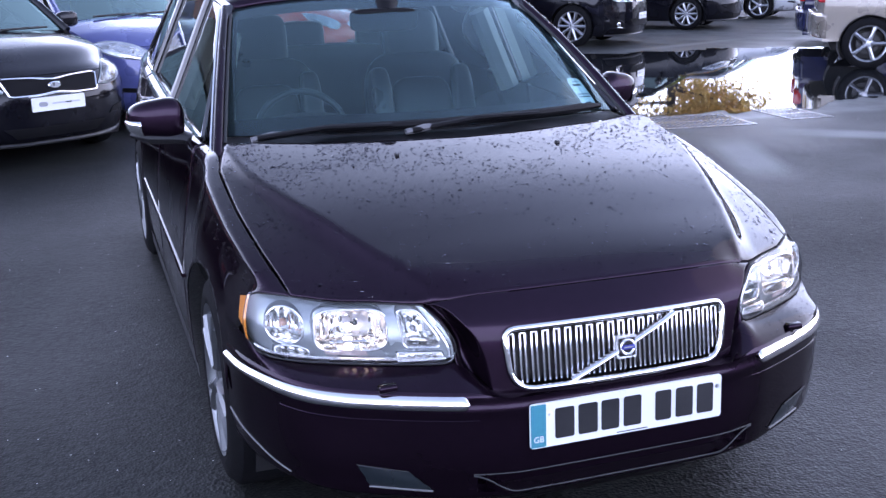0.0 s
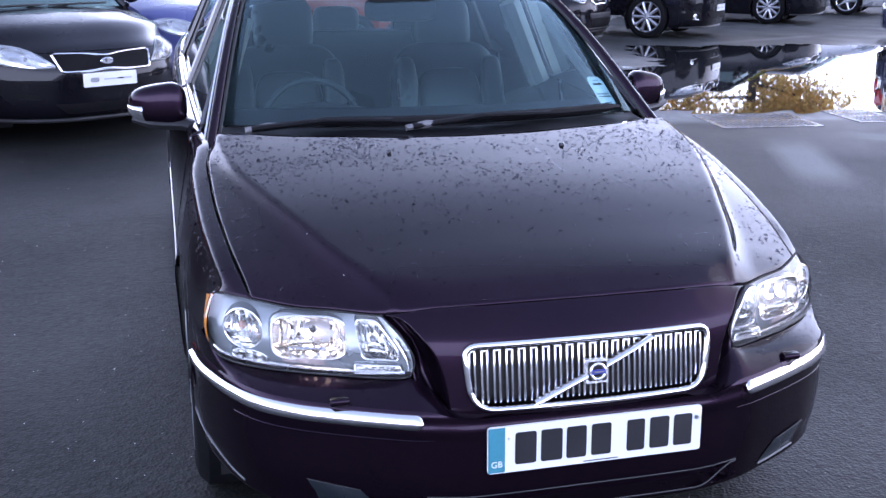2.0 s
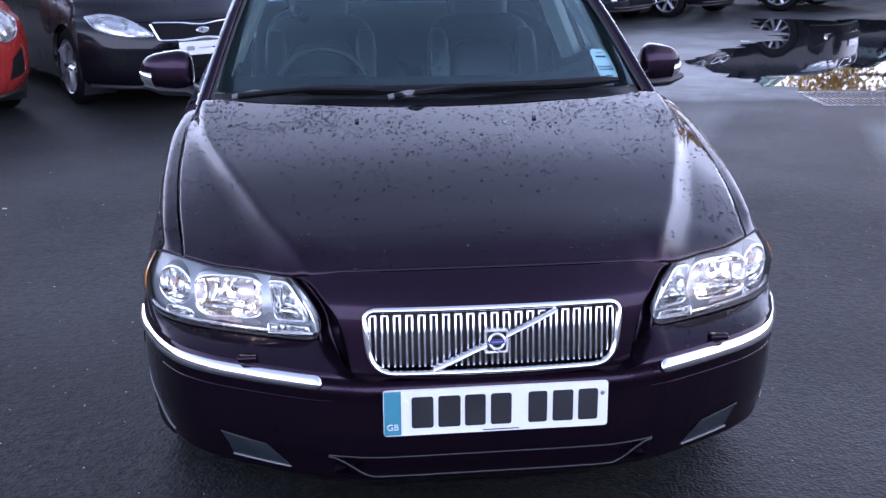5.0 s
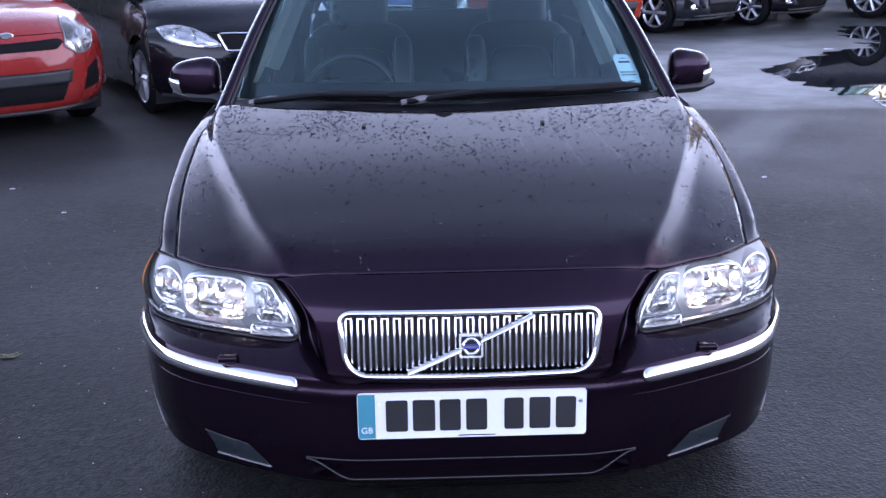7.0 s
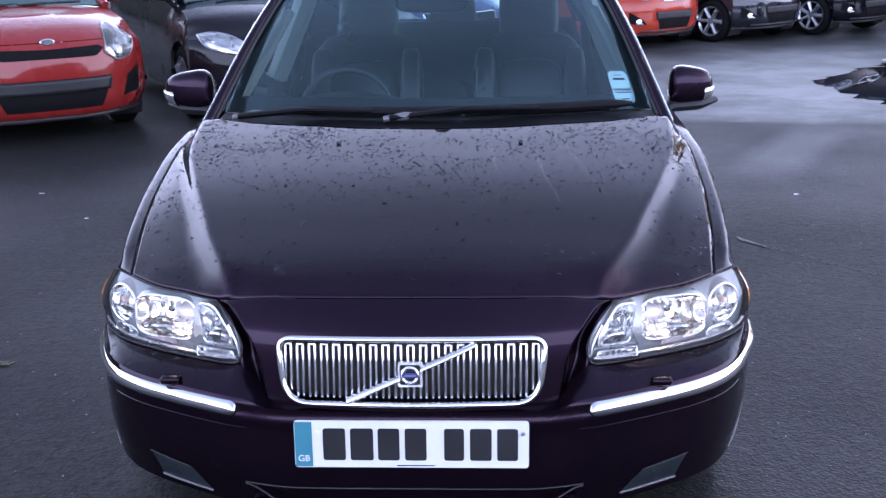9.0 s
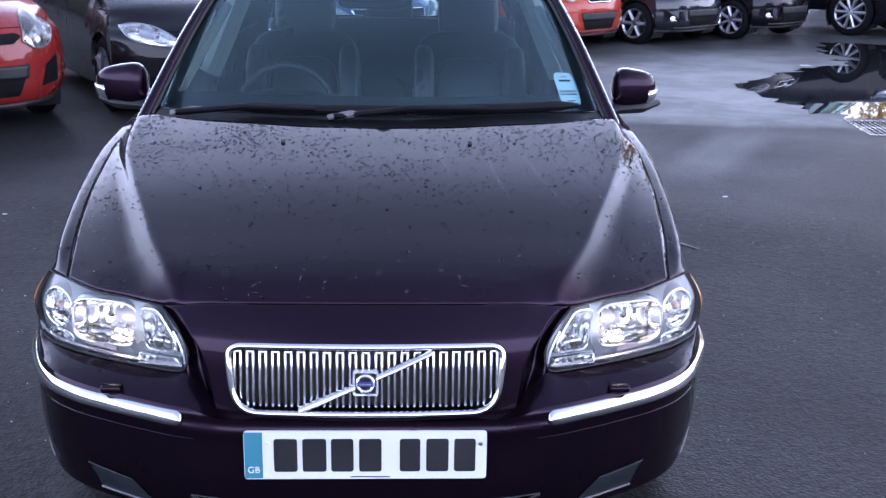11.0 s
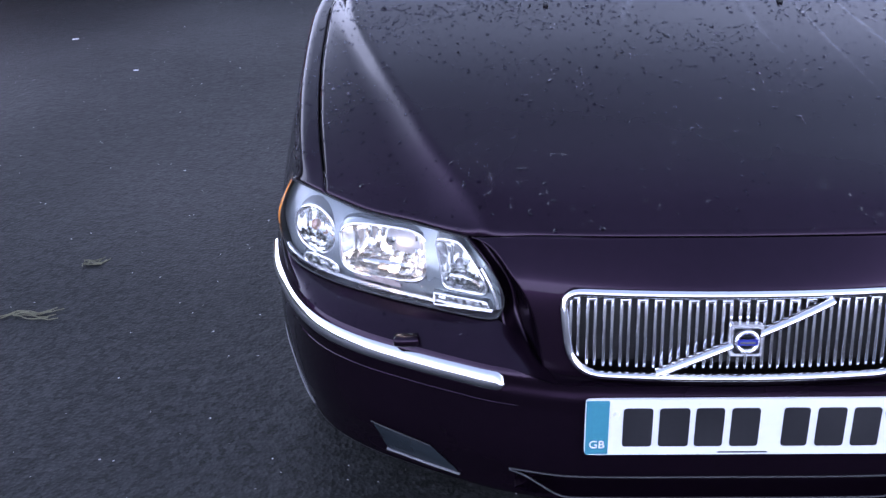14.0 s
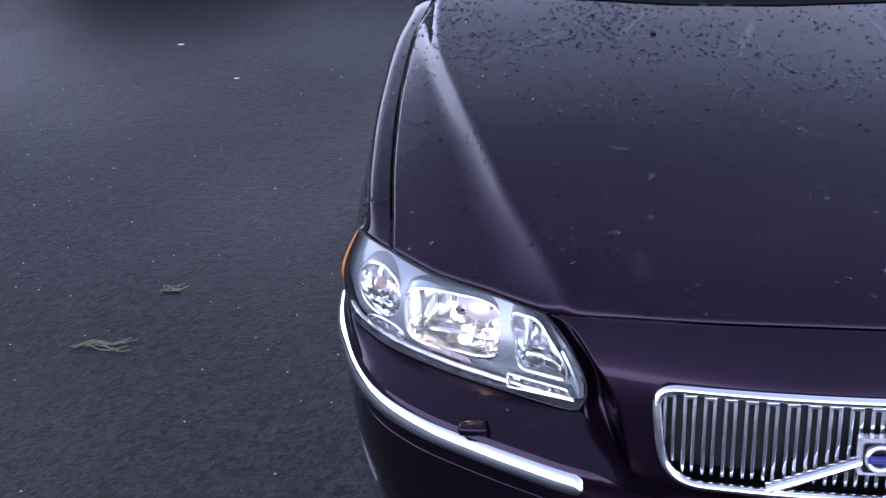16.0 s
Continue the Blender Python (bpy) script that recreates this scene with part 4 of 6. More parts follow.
common = None
for k in range(-10, 11):
    x = k * 0.0277
    low = 0.565 if abs(x) < 0.255 else 0.565 + (abs(x) - 0.250) * 0.6
    if abs(x) < 0.255 and common:
        ob = common.copy()
        scene.collection.objects.link(ob)
    else:
        ob = part("slat", slat_mesh(0.688 - low), CHROME, grille)
        common = ob if abs(x) < 0.255 else common
    top, bot = on_grille(x, 0.688), on_grille(x, low)
    ob.matrix_local = Matrix.Translation(top + Vector((0, 0.002, 0))) @ Matrix.Rotation(-math.atan2(top.y - bot.y, top.z - bot.z), 4, "X")
part("diagonal_bar", tube([on_grille(lerp(-0.142, 0.142, k / 8), lerp(0.566, 0.692, k / 8), 0.012) for k in range(9)], 0.0088, 10, flat=0.8), CHROME, grille)
bm = slab(rounded(0.054, 0.056, 0.005), 0.014)
badge = part("badge", bm, RIMWHITE, grille, "square chrome badge with a dark blue disc")
badge.matrix_local = Matrix.Translation(on_grille(0, 0.630, 0.018)) @ Matrix.Rotation(radians(-8), 4, "X")
part("badge_field", slab(rounded(0.044, 0.045, 0.004), 0.004, m=Matrix.Translation((0, -0.003, 0))), GLOSSBLACK, badge)
part("badge_ring", tube([Vector((0.0175 * math.cos(a), -0.005, 0.0175 * math.sin(a))) for a in steps(0, 2 * math.pi, 28, False)], 0.0034, 6, closed=True), RIMWHITE, badge)
part("badge_bar", slab(rounded(0.033, 0.011, 0.001), 0.003, m=Matrix.Translation((0, -0.0095, 0))), BADGEBLUE, badge)
part("badge_stroke", slab(rounded(0.026, 0.003, 0.001), 0.001, m=Matrix.Translation((0, -0.0105, 0))), CHROME, badge)

# ---- number plate: its characters are plain bars ----
plate = part("number_plate", slab(rounded(0.520, 0.111, 0.008), 0.005), WHITE, car, "white number plate with a blue edge and dark bars", smooth_faces=False)
plate.matrix_local = Matrix.Translation((0, -0.009, 0.470)) @ Matrix.Rotation(radians(-2.5), 4, "X")
part("blue_edge", slab([(-0.2585, -0.053), (-0.220, -0.053), (-0.220, 0.053), (-0.2585, 0.053)], 0.002, m=Matrix.Translation((0, -0.0015, 0))), BLUE, plate, smooth_faces=False)
for x0, x1 in ((-0.196, -0.146), (-0.135, -0.084), (-0.074, -0.026), (-0.014, 0.034), (0.073, 0.117), (0.130, 0.178), (0.190, 0.236)):
    part("dark_bar", slab(rounded(x1 - x0, 0.076, 0.006), 0.002, m=Matrix.Translation(((x0 + x1) / 2, -0.0015, 0.0))), INK, plate, smooth_faces=False)
part("small_print_bar", slab(rounded(0.085, 0.0022, 0.001), 0.001, m=Matrix.Translation((0.01, -0.001, -0.0505))), INK, plate, smooth_faces=False)
for sx in (-0.208, 0.247):
    part("plate_screw", spin([(-0.004, 0.0), (-0.004, 0.004), (0.0, 0.0055)], "y", 14, m=Matrix.Translation((sx, 0, 0.026))), WHITE if sx < 0 else STEEL, plate)
fc = bpy.data.curves.new("letters", "FONT")
fc.body, fc.size, fc.extrude, fc.align_x = "GB", 0.021, 0.0006, "CENTER"
tmp = new("letters", fc)
bpy.context.view_layer.update()
letters = new("letters", bpy.data.meshes.new_from_object(tmp.evaluated_get(bpy.context.evaluated_depsgraph_get())))
bpy.data.objects.remove(tmp)
letters.data.materials.clear()
letters.data.materials.append(WHITE)
letters.parent = plate
letters.matrix_local = Matrix.Translation((-0.2392, -0.0025, -0.040)) @ Matrix.Rotation(radians(90), 4, "X")

# ---- bumper strip, fog lamps, washers ----
for side in (1, -1):
    def put(name, bm, material, label="", thick=0.0):
        return part(name, bm if side > 0 else flip(bm), material, car, label, thick=thick)
    s0 = next(k / 400 for k in range(400) if PLAN(k / 400).x > 0.398)

    def strip_point(u, v):
        s = lerp(s0, 1.0, u)
        h = lerp(0.0190, 0.007, smooth(0.45, 1.0, u)) * math.sqrt(max(0.04, 1 - (1 - min(u / 0.022, 1)) ** 2))
        zc = 0.536 - 0.004 * u
        return plan_point(s, zc + h * (2 * v - 1), 0.002 - 0.012 * math.sin(math.pi * v) ** 0.5 + 0.010 * v)
    put("bumper_strip", grid(strip_point, 160, 8), CHROME, "chrome bumper strip", 0.002)
    def fog_point(u, v, out):
        s = next(k / 300 for k in range(300) if PLAN(k / 300).x > lerp(lerp(0.618, 0.484, u), lerp(0.640, 0.530, u), v))
        z = lerp(lerp(0.312, 0.306, u), lerp(0.368, 0.356, u), v)
        return plan_point(s, z, plan_in(z) - out)
    fog = put("fog_lamp", grid(lambda u, v: fog_point(u, v, 0.002 + 0.004 * math.sin(math.pi * u) * math.sin(math.pi * v)), 14, 8), FOGLENS, "dim smoked fog lamp")
    for v_edge, fat, metal in ((-0.05, 0.0026, GREYARM), (1.03, 0.0014, HOLDER)):
        part("fog_edge", (lambda b: b if side > 0 else flip(b))(tube([fog_point(k / 12, v_edge, 0.004) for k in range(13)], fat, 6)), metal, fog)
    s_end = next(k / 400 for k in range(400) if PLAN(k / 400).x > 0.388)
    put("slot_upper_edge", tube([plan_point(k / 28 * s_end, 0.350, plan_in(0.350) - 0.001) for k in range(29)], 0.0018, 6), HOLDER)
    low_z = [lerp(0.294, 0.346, smooth(0.72, 1.0, k / 36)) for k in range(37)]
    put("slot_lower_edge", tube([plan_point(k / 36 * s_end, z, plan_in(z) - 0.001) for k, z in enumerate(low_z)], 0.0022, 6), HOLDER)
    # grey line drawn on the bumper's lower edge in place of its highlight
    lip_z = [lerp(0.302, 0.372, (k / 16) ** 1.3) for k in range(17)]
    put("bumper_side_edge", tube([plan_point(lerp(0.74, 1.0, k / 16), z, plan_in(z)) for k, z in enumerate(lip_z)], 0.0026, 6), GREYARM)
    put("bumper_crease", tube([plan_point(lerp(s0 - 0.02, 0.75, k / 30), 0.492 - 0.004 * k / 30, 0.0032) for k in range(31)], 0.0022, 5), PAINT)
    cap = put("washer_cap", box(0.569, 0.118, 0.568, 0.046, 0.026, 0.018, 0.006, m=None), PAINT)
    put("washer_jet", box(0.272, 0.938, hood_z(0.272, 0.938) + 0.004, 0.012, 0.018, 0.010, 0.003), PLASTIC)

# ---- wipers ----
def wiper(px, arm_end, blade):
    w = part("wiper", tube([px, lerp(Vector(px), Vector(arm_end), 0.5) + Vector((0, -0.006, 0.014)), arm_end], [0.016, 0.014, 0.012], 8, flat=0.7), WIPERBLACK, car, "black wiper resting low on the glass")
    a, b = Vector(blade[0]), Vector(blade[1])
    bow = Vector((0, -0.02, 0.0))
    part("blade", tube([lerp(a, b, k / 10) + bow * math.sin(math.pi * k / 10) for k in range(11)], [0.007] + [0.016] * 9 + [0.007], 8), WIPERBLACK, w)
    part("pivot_cap", tube([Vector(px) + Vector((-0.02, 0.0, -0.004)), Vector(px) + Vector((0.05, 0.002, 0.006)), Vector(px) + Vector((0.10, 0.004, 0.008))], [0.012, 0.016, 0.010], 10, flat=0.8), GREYARM, w, "grey pivot arm")


wiper((-0.640, 1.235, 0.986), (-0.20, 1.196, 1.006), ((-0.46, 1.250, 1.000), (0.12, 1.200, 1.003)))
wiper((-0.140, 1.172, 0.988), (0.34, 1.205, 1.010), ((0.06, 1.196, 1.004), (0.655, 1.345, 1.000)))

# ---- door mirrors ----
for side in (1, -1):
    def shape(u, v):
        a, b = 2 * math.pi * u, math.pi * (v - 0.5)
        se = lambda t, n: math.copysign(abs(t) ** n, t)
        x = (0.084 if side > 0 else 0.098) * se(math.cos(b), 0.55) * se(math.cos(a), 0.6)
        y = 0.070 * se(math.cos(b), 0.6) * se(math.sin(a), 0.75)
        z = 0.070 * se(math.sin(b), 0.75)
        y = y * (0.75 if y > 0 else 1.0) + 0.35 * x
        return Vector(((0.906 if side > 0 else 0.920) + x, 1.690 + y, 1.008 + z * (1 - 0.25 * (x / 0.1))))
    fl = (lambda b: b) if side > 0 else flip
    mirror = part("door_mirror", fl(grid(shape, 40, 20)), PAINT, car, "rounded door mirror with a clear side repeater")
    part("mirror_base", fl(tube([(0.77, 1.60, 0.928), (0.83, 1.64, 0.944), (0.93, 1.680, 0.946), (1.0, 1.715, 0.956)], [0.034, 0.044, 0.048, 0.024], 10, flat=0.5)), PLASTIC, mirror)
    part("mirror_glass", fl(slab(rounded(0.15, 0.09, 0.03), 0.004, m=Matrix.Translation((0.905, 1.748, 1.008)) @ Matrix.Rotation(radians(19), 4, "Z"))), CHROME, mirror)
    part("side_repeater", fl(grid(lambda u, v: shape(lerp(0.80, 0.99, u), lerp(0.13, 0.50, v)) + Vector((0.004, -0.004, 0)), 8, 6)), REFLECTOR, mirror, "clear side repeater lens", thick=0.003)

# ---- cabin ----
dash = part("dashboard", grid(lambda u, v: Vector((lerp(-0.70, 0.70, u), lerp(1.30 + 0.12 * abs(2 * u - 1) ** 2, 1.86, v), 0.945 + 0.015 * math.sin(math.pi * v) + 0.035 * math.exp(-((lerp(-0.70, 0.70, u) + 0.36) / 0.17) ** 2) * smooth(0.5, 0.95, v) - 0.25 * smooth(0.93, 1.0, v))), 40, 20), PLASTIC, car, "plain dark dashboard")
tilt = Matrix.Translation((-0.362, 1.865, 0.885)) @ Matrix.Rotation(radians(-24), 4, "X")
bm = tube([tilt @ Vector((0.180 * math.cos(a), 0, 0.180 * math.sin(a))) for a in steps(0, 2 * math.pi, 48, False)], 0.0120, 10, closed=True)
for a in (20, 160, 270):
    tube([tilt @ Vector((0.06 * math.cos(radians(a)), 0.02, 0.06 * math.sin(radians(a)))), tilt @ Vector((0.178 * math.cos(radians(a)), 0, 0.178 * math.sin(radians(a))))], 0.02, 8, bm, flat=0.5)
spin([(-0.02, 0.001), (-0.018, 0.06), (0.02, 0.08), (0.05, 0.05)], "y", 24, bm, tilt)
part("steering_wheel", bm, LEATHER, car, "black leather steering wheel")


def cushion(w, h, d, m, bm=None, power=0.45):
    """A plump pad, w x d x h, about the origin of m."""
    def f(u, v):
        a, b = 2 * math.pi * u, math.pi * (v - 0.5)
        se = lambda t, n: math.copysign(abs(t) ** n, t)
        return m @ Vector((w / 2 * se(math.cos(b), power) * se(math.cos(a), power), d / 2 * se(math.cos(b), power) * se(math.sin(a), power), h / 2 * se(math.sin(b), power)))
    return grid(f, 32, 18, bm)


for sx in (-0.365, 0.365):
    T = Matrix.Translation((sx, 2.42, 0.0)) @ Matrix.Rotation(radians(-18), 4, "X")
    seat = part("front_seat", cushion(0.50, 0.16, 0.52, Matrix.Translation((sx, 2.20, 0.52))), LEATHER, car, "black leather front seat with a tall headrest")
    part("backrest", cushion(0.50, 0.66, 0.15, T @ Matrix.Translation((0, 0, 0.83))), LEATHER, seat)
    part("back_panel", cushion(0.30, 0.46, 0.10, T @ Matrix.Translation((0, -0.055, 0.80))), LEATHER, seat)
    for bx in (-0.2, 0.2):
        part("bolster", cushion(0.10, 0.56, 0.16, T @ Matrix.Translation((bx, -0.055, 0.80))), LEATHER, seat)
    part("headrest", cushion(0.27, 0.24, 0.10, T @ Matrix.Translation((0, 0.0, 1.235))), LEATHER, seat)
bench = part("rear_bench", cushion(1.30, 0.62, 0.16, Matrix.Translation((0, 3.45, 0.80)) @ Matrix.Rotation(radians(-16), 4, "X")), LEATHER, car, "black leather rear bench")
for sx in (-0.42, 0.0, 0.42):
    part("headrest", cushion(0.24, 0.16, 0.09, Matrix.Translation((sx, 3.56, 1.14))), LEATHER, bench)
part("centre_console", box(0, 2.05, 0.55, 0.20, 0.9, 0.32, 0.04), PLASTIC, car)
part("rear_view_mirror", cushion(0.27, 0.085, 0.05, Matrix.Translation((-0.03, 1.845, 1.300))), WIPERBLACK, car)
part("mirror_stem", tube([(-0.02, 1.85, 1.305), (0, 1.92, 1.345)], [0.045, 0.05], 14), WIPERBLACK, car)
part("headlining", grid(lambda u, v: roof_point(u, max(v, 0.02)) + Vector((0, 0, -0.03)), 12, 10), TRIM, car)
U0, U1, V0, V1 = 0.912, 0.966, 0.035, 0.235
bm = bmesh.new()
bm.faces.new([bm.verts.new(screen_point(lerp(U0, U1, a + 0.5), lerp(V0, V1, b + 0.5)) + Vector((0, 0.003, -0.002))) for a, b in rounded(1.0, 1.0, 0.22)])
sticker = part("screen_sticker", bm, PAPER, car, "white paper sticker inside the glass", smooth_faces=False)
for v, w, tall, material in ((0.86, 0.35, 0.035, STEEL), (0.74, 0.60, 0.06, INK), (0.42, 0.85, 0.05, STEEL), (0.33, 0.80, 0.035, LAMPGREY), (0.13, 0.40, 0.03, LAMPGREY)):
    part("print_bar", grid(lambda a, b: screen_point(lerp(U0, U1, 0.5 + w * (a - 0.5)), lerp(V0, V1, v + tall * (b - 0.5))) + Vector((0, 0.0012, -0.0006)), 3, 1), material, sticker)

# ---- proportions of the estate car's shell, as one gentle stretch ----
stretch = curve1([(-0.05, -0.05), (0.0, 0.0), (0.40, 0.412), (0.95, 0.983), (1.40, 1.468), (1.75, 1.80), (2.06, 2.07), (3.0, 3.0), (5.0, 5.0)])
spread = curve1([(0.0, 0.0), (0.70, 0.70), (0.82, 0.827), (0.86, 0.875), (0.89, 0.904), (1.2, 1.214)])
sink = curve1([(0.0, 0.0), (0.22, -0.009), (0.40, -0.014), (1.02, -0.016), (1.36, -0.002), (1.6, 0.0)])


def wider(x, y):
    """The flare of the front corners and wings, which dies out at the doors."""
    return lerp(x, math.copysign(spread(abs(x)), x), 1 - smooth(1.05, 1.40, y))


for ob in car.children_recursive:
    if ob.name.split(".")[0] in ("tyre", "rim", "rim_barrel", "brake_disc") or ob.parent.name.split(".")[0] in ("number_plate", "badge"):
        continue
    if ob.matrix_local != Matrix.Identity(4):
        m = ob.matrix_local.copy()
        m.translation = (m.translation.x, stretch(m.translation.y), m.translation.z + sink(m.translation.z))
        ob.matrix_local = m
        continue
    for v in ob.data.vertices:
        v.co = (wider(v.co.x, v.co.y), stretch(v.co.y) if v.co.y < 2.06 else v.co.y, v.co.z + sink(v.co.z))

# ---- other parked cars ----
STYLES = {  # lamp edges as (share of half width, height over the nose), grille, badge, lower intake, corner pod
    "ceed": dict(low=[(0.465, -0.112), (0.60, -0.116), (0.76, -0.100), (0.88, -0.055), (0.93, 0.040)], upp=[(0.465, -0.100), (0.58, -0.018), (0.72, 0.048), (0.84, 0.068), (0.93, 0.055)], grille=(0.465, -0.150, -0.030), chrome=True, badge=-0.089, intake=(0.50, 0.25, 0.33), pod=(0.56, 0.80, 0.36, 0.41, 0.42), fog=False),
    "rio": dict(low=[(0.51, -0.108), (0.65, -0.170), (0.78, -0.150), (0.88, -0.045)], upp=[(0.51, -0.090), (0.58, 0.050), (0.67, 0.120), (0.78, 0.085), (0.88, -0.030)], grille=(0.50, -0.120, -0.055), chrome=False, badge=-0.015, intake=(0.54, 0.27, 0.50), pod=(0.66, 0.88, 0.32, 0.48, 0.54), fog=False),
    "city": dict(low=[(0.50, -0.045), (0.62, -0.085), (0.80, -0.03), (0.91, 0.09)], upp=[(0.50, 0.010), (0.58, 0.065), (0.72, 0.125), (0.88, 0.160)], grille=(0.32, -0.105, -0.025), chrome=True, badge=-0.062, intake=(0.46, 0.27, 0.49), pod=(0.62, 0.90, 0.33, 0.39, 0.50), fog=True),
    "suv": dict(low=[(0.50, -0.17), (0.75, -0.17), (0.96, -0.10)], upp=[(0.50, -0.06), (0.75, -0.02), (0.96, 0.05)], grille=(0.42, -0.17, -0.05), chrome=True, badge=-0.11, intake=(0.55, 0.34, 0.46), pod=(0.66, 0.93, 0.31, 0.42, 0.50), fog=True),
}


def make_car(name, label, paint, place, turn, W=0.86, L=4.2, zn=0.70, zc=1.00, roof=1.47, hood=0.95, wheel=0.315, style="ceed", spokes=5, plate=False, twin=False):
    """A parked car: front at its origin, facing -y before it is turned."""
    top = thing(name, label, "car", "parked cars")
    st = STYLES[style]
    z_sill = 0.36 if style == "suv" else 0.18
    blunt = {"suv": 0.40, "city": 0.25}.get(style, 0.48)
    y0 = curve1([(0.18, 0.10), (0.24, 0.03), (0.34, 0.0), (0.50, 0.0), (zn - 0.10, 0.025), (zn, 0.10), (zn + 0.08, 0.24), (lerp(zn, zc, 0.62), 0.45), (zc - 0.04, hood * 0.76), (zc, hood)])
    wp = curve1([(0.18, 0.93), (0.28, 0.975), (0.45, 1.0), (zn - 0.05, 0.985), (zn + 0.08, 0.945), (zc, 0.90)])
    zs, arc = [], [0.0]
    for k in range(161):
        zs.append(lerp(0.18, zc, k / 160))
        if k:
            arc.append(arc[-1] + math.hypot(zs[-1] - zs[-2], y0(zs[-1]) - y0(zs[-2])))

    def z_at(v):
        return float(np.interp(v * arc[-1], arc, zs))

    def shell(a, z, off=0.0):
        def at(a, z):
            m = min(abs(a), 1.0)
            y = y0(z) + blunt * m ** 3 * (1 - 0.72 * smooth(zn, zc, z))
            return Vector((a * W * wp(z), y, z - 0.055 * m ** 2.8 * smooth(zn - 0.06, zn + 0.10, z)))
        p = at(a, z)
        if off:
            n = (at(a + 0.01, z) - at(a - 0.01, z)).cross(at(a, min(z + 0.006, zc)) - at(a, z - 0.006))
            p = p + n.normalized() * off
        return p
    v_n = float(np.interp(zn - 0.005, zs, arc)) / arc[-1]

    def skin(nm, bm, material, lab="", thick=0.0, parent=None):
        return part(nm, bm, material, parent or top, lab, thick=thick)
    skin("front_bumper", grid(lambda u, v: shell(2 * u - 1, z_at(v * (v_n - 0.002))), 48, 26), paint)
    skin("bonnet", grid(lambda u, v: shell(2 * u - 1, z_at(lerp(v_n + 0.003, 1, v))), 36, 26), paint)
    hubs = (0.60 if style == "city" else 0.86 * wheel / 0.315, L - (0.62 if style == "suv" else 0.80))
    belt = curve1([(hood * 0.9, zc - 0.055), (hood + 0.5, zc), (L, zc + 0.06)])
    zcorner = zn - 0.10

    def top_edge(u):
        if u < 0.30:
            z = z_at(lerp(float(np.interp(zcorner, zs, arc)) / arc[-1], 1.0, u / 0.30))
            return shell(1.0, z)
        y = lerp(shell(1.0, zc).y, L - 0.05, (u - 0.30) / 0.70)
        return Vector((W * 0.90 * (1 - 0.06 * smooth(L - 0.9, L, y)), y, belt(y)))

    def side_at(u, v):
        p = top_edge(u)
        q = Vector((W * 0.95, lerp(shell(1.0, 0.2).y, L - 0.04, u), lerp(0.18, z_sill, smooth(0.0, 0.15, u))))
        r = lerp(q, p, v)
        if u == 0:
            r = shell(1.0, lerp(0.18, zcorner, v))
        bulge = W * 1.0 * (1 - 0.05 * smooth(L - 0.9, L, r.y))
        k = math.sin(math.pi * v) ** 0.7
        r.x = lerp(r.x, max(bulge, r.x), k)
        return r
    for sx in (1, -1):
        fl = (lambda b: b) if sx > 0 else flip
        bm = grid(side_at, 96, 28)
        for hy in hubs:
            r = wheel + 0.035
            bad = {v for v in bm.verts if (v.co.y - hy) ** 2 + (v.co.z - wheel) ** 2 < r * r}
            bmesh.ops.delete(bm, geom=[q for q in bm.faces if all(v in bad for v in q.verts)], context="FACES")
            for v in bm.verts:
                d = math.hypot(v.co.y - hy, v.co.z - wheel)
                if d < r:
                    v.co.y, v.co.z = hy + (v.co.y - hy) * r / d, wheel + (v.co.z - wheel) * r / d
        skin("side_panel", fl(bm), paint)
        for hy in hubs:
            wheel_parts(top, Matrix.Translation((sx * (W - (0.09 if style == "city" else 0.115)), hy, wheel)) @ Matrix.Rotation(0 if sx > 0 else math.pi, 4, "Z"), wheel, 0.2, wheel * 0.70, spokes, twin)
            bm = bmesh.new()
            rings = [[bm.verts.new((x, hy + (wheel + 0.045) * math.cos(a), wheel + (wheel + 0.045) * math.sin(a))) for a in steps(-0.6, math.pi + 0.6, 17)] for x in (W - 0.035, W - 0.30)]
            for k in range(16):
                bm.faces.new((rings[0][k], rings[0][k + 1], rings[1][k + 1], rings[1][k]))
            bm.faces.new(rings[1])
            skin("wheel_arch_liner", fl(bm), PLASTIC)
        # pillars and side glass
        A, B, C = Vector((W * 0.87, hood + 0.10, zc - 0.03)), Vector((W * 0.66, hood + 0.85, roof - 0.05)), Vector((W * 0.66, L - 0.55, roof - 0.06))
        D = Vector((W * 0.84, L - 0.15, zc + 0.06))
        A2 = Vector((W * 0.88, hood + 0.30, zc - 0.01))
        skin("windscreen_pillar", fl(tube([A, lerp(A, B, 0.5) + Vector((0, -0.02, 0.02)), B], 0.035, 8)), paint)
        skin("roof_rail", fl(tube([B, lerp(B, C, 0.5) + Vector((0, 0, 0.02)), C, D], 0.04, 8)), paint)
        skin("side_window", fl(grid(lambda u, v: lerp(lerp(A2, D, u), lerp(B, C, u), v), 10, 6)), DARKGLASS).visible_shadow = False
        skin("door_pillar", fl(tube([lerp(A2, D, 0.48), lerp(B, C, 0.42)], 0.05, 8)), GLOSSBLACK)
        mir = skin("door_mirror", fl(cushion(0.20, 0.14, 0.11, Matrix.Translation((W + 0.09, hood + 0.45, zc + 0.05)), power=0.65)), paint)
        skin("mirror_arm", fl(tube([(W * 0.88, hood + 0.45, zc - 0.01), (W + 0.06, hood + 0.45, zc + 0.01)], 0.03, 8)), PLASTIC, parent=mir)
        # headlamp laid into the shell
        low, upp = path3([(a, 0, zn + z) for a, z in st["low"]]), path3([(a, 0, zn + z) for a, z in st["upp"]])

        def lamp_at(u, v, off):
            p = lerp(low(u), upp(u), v)
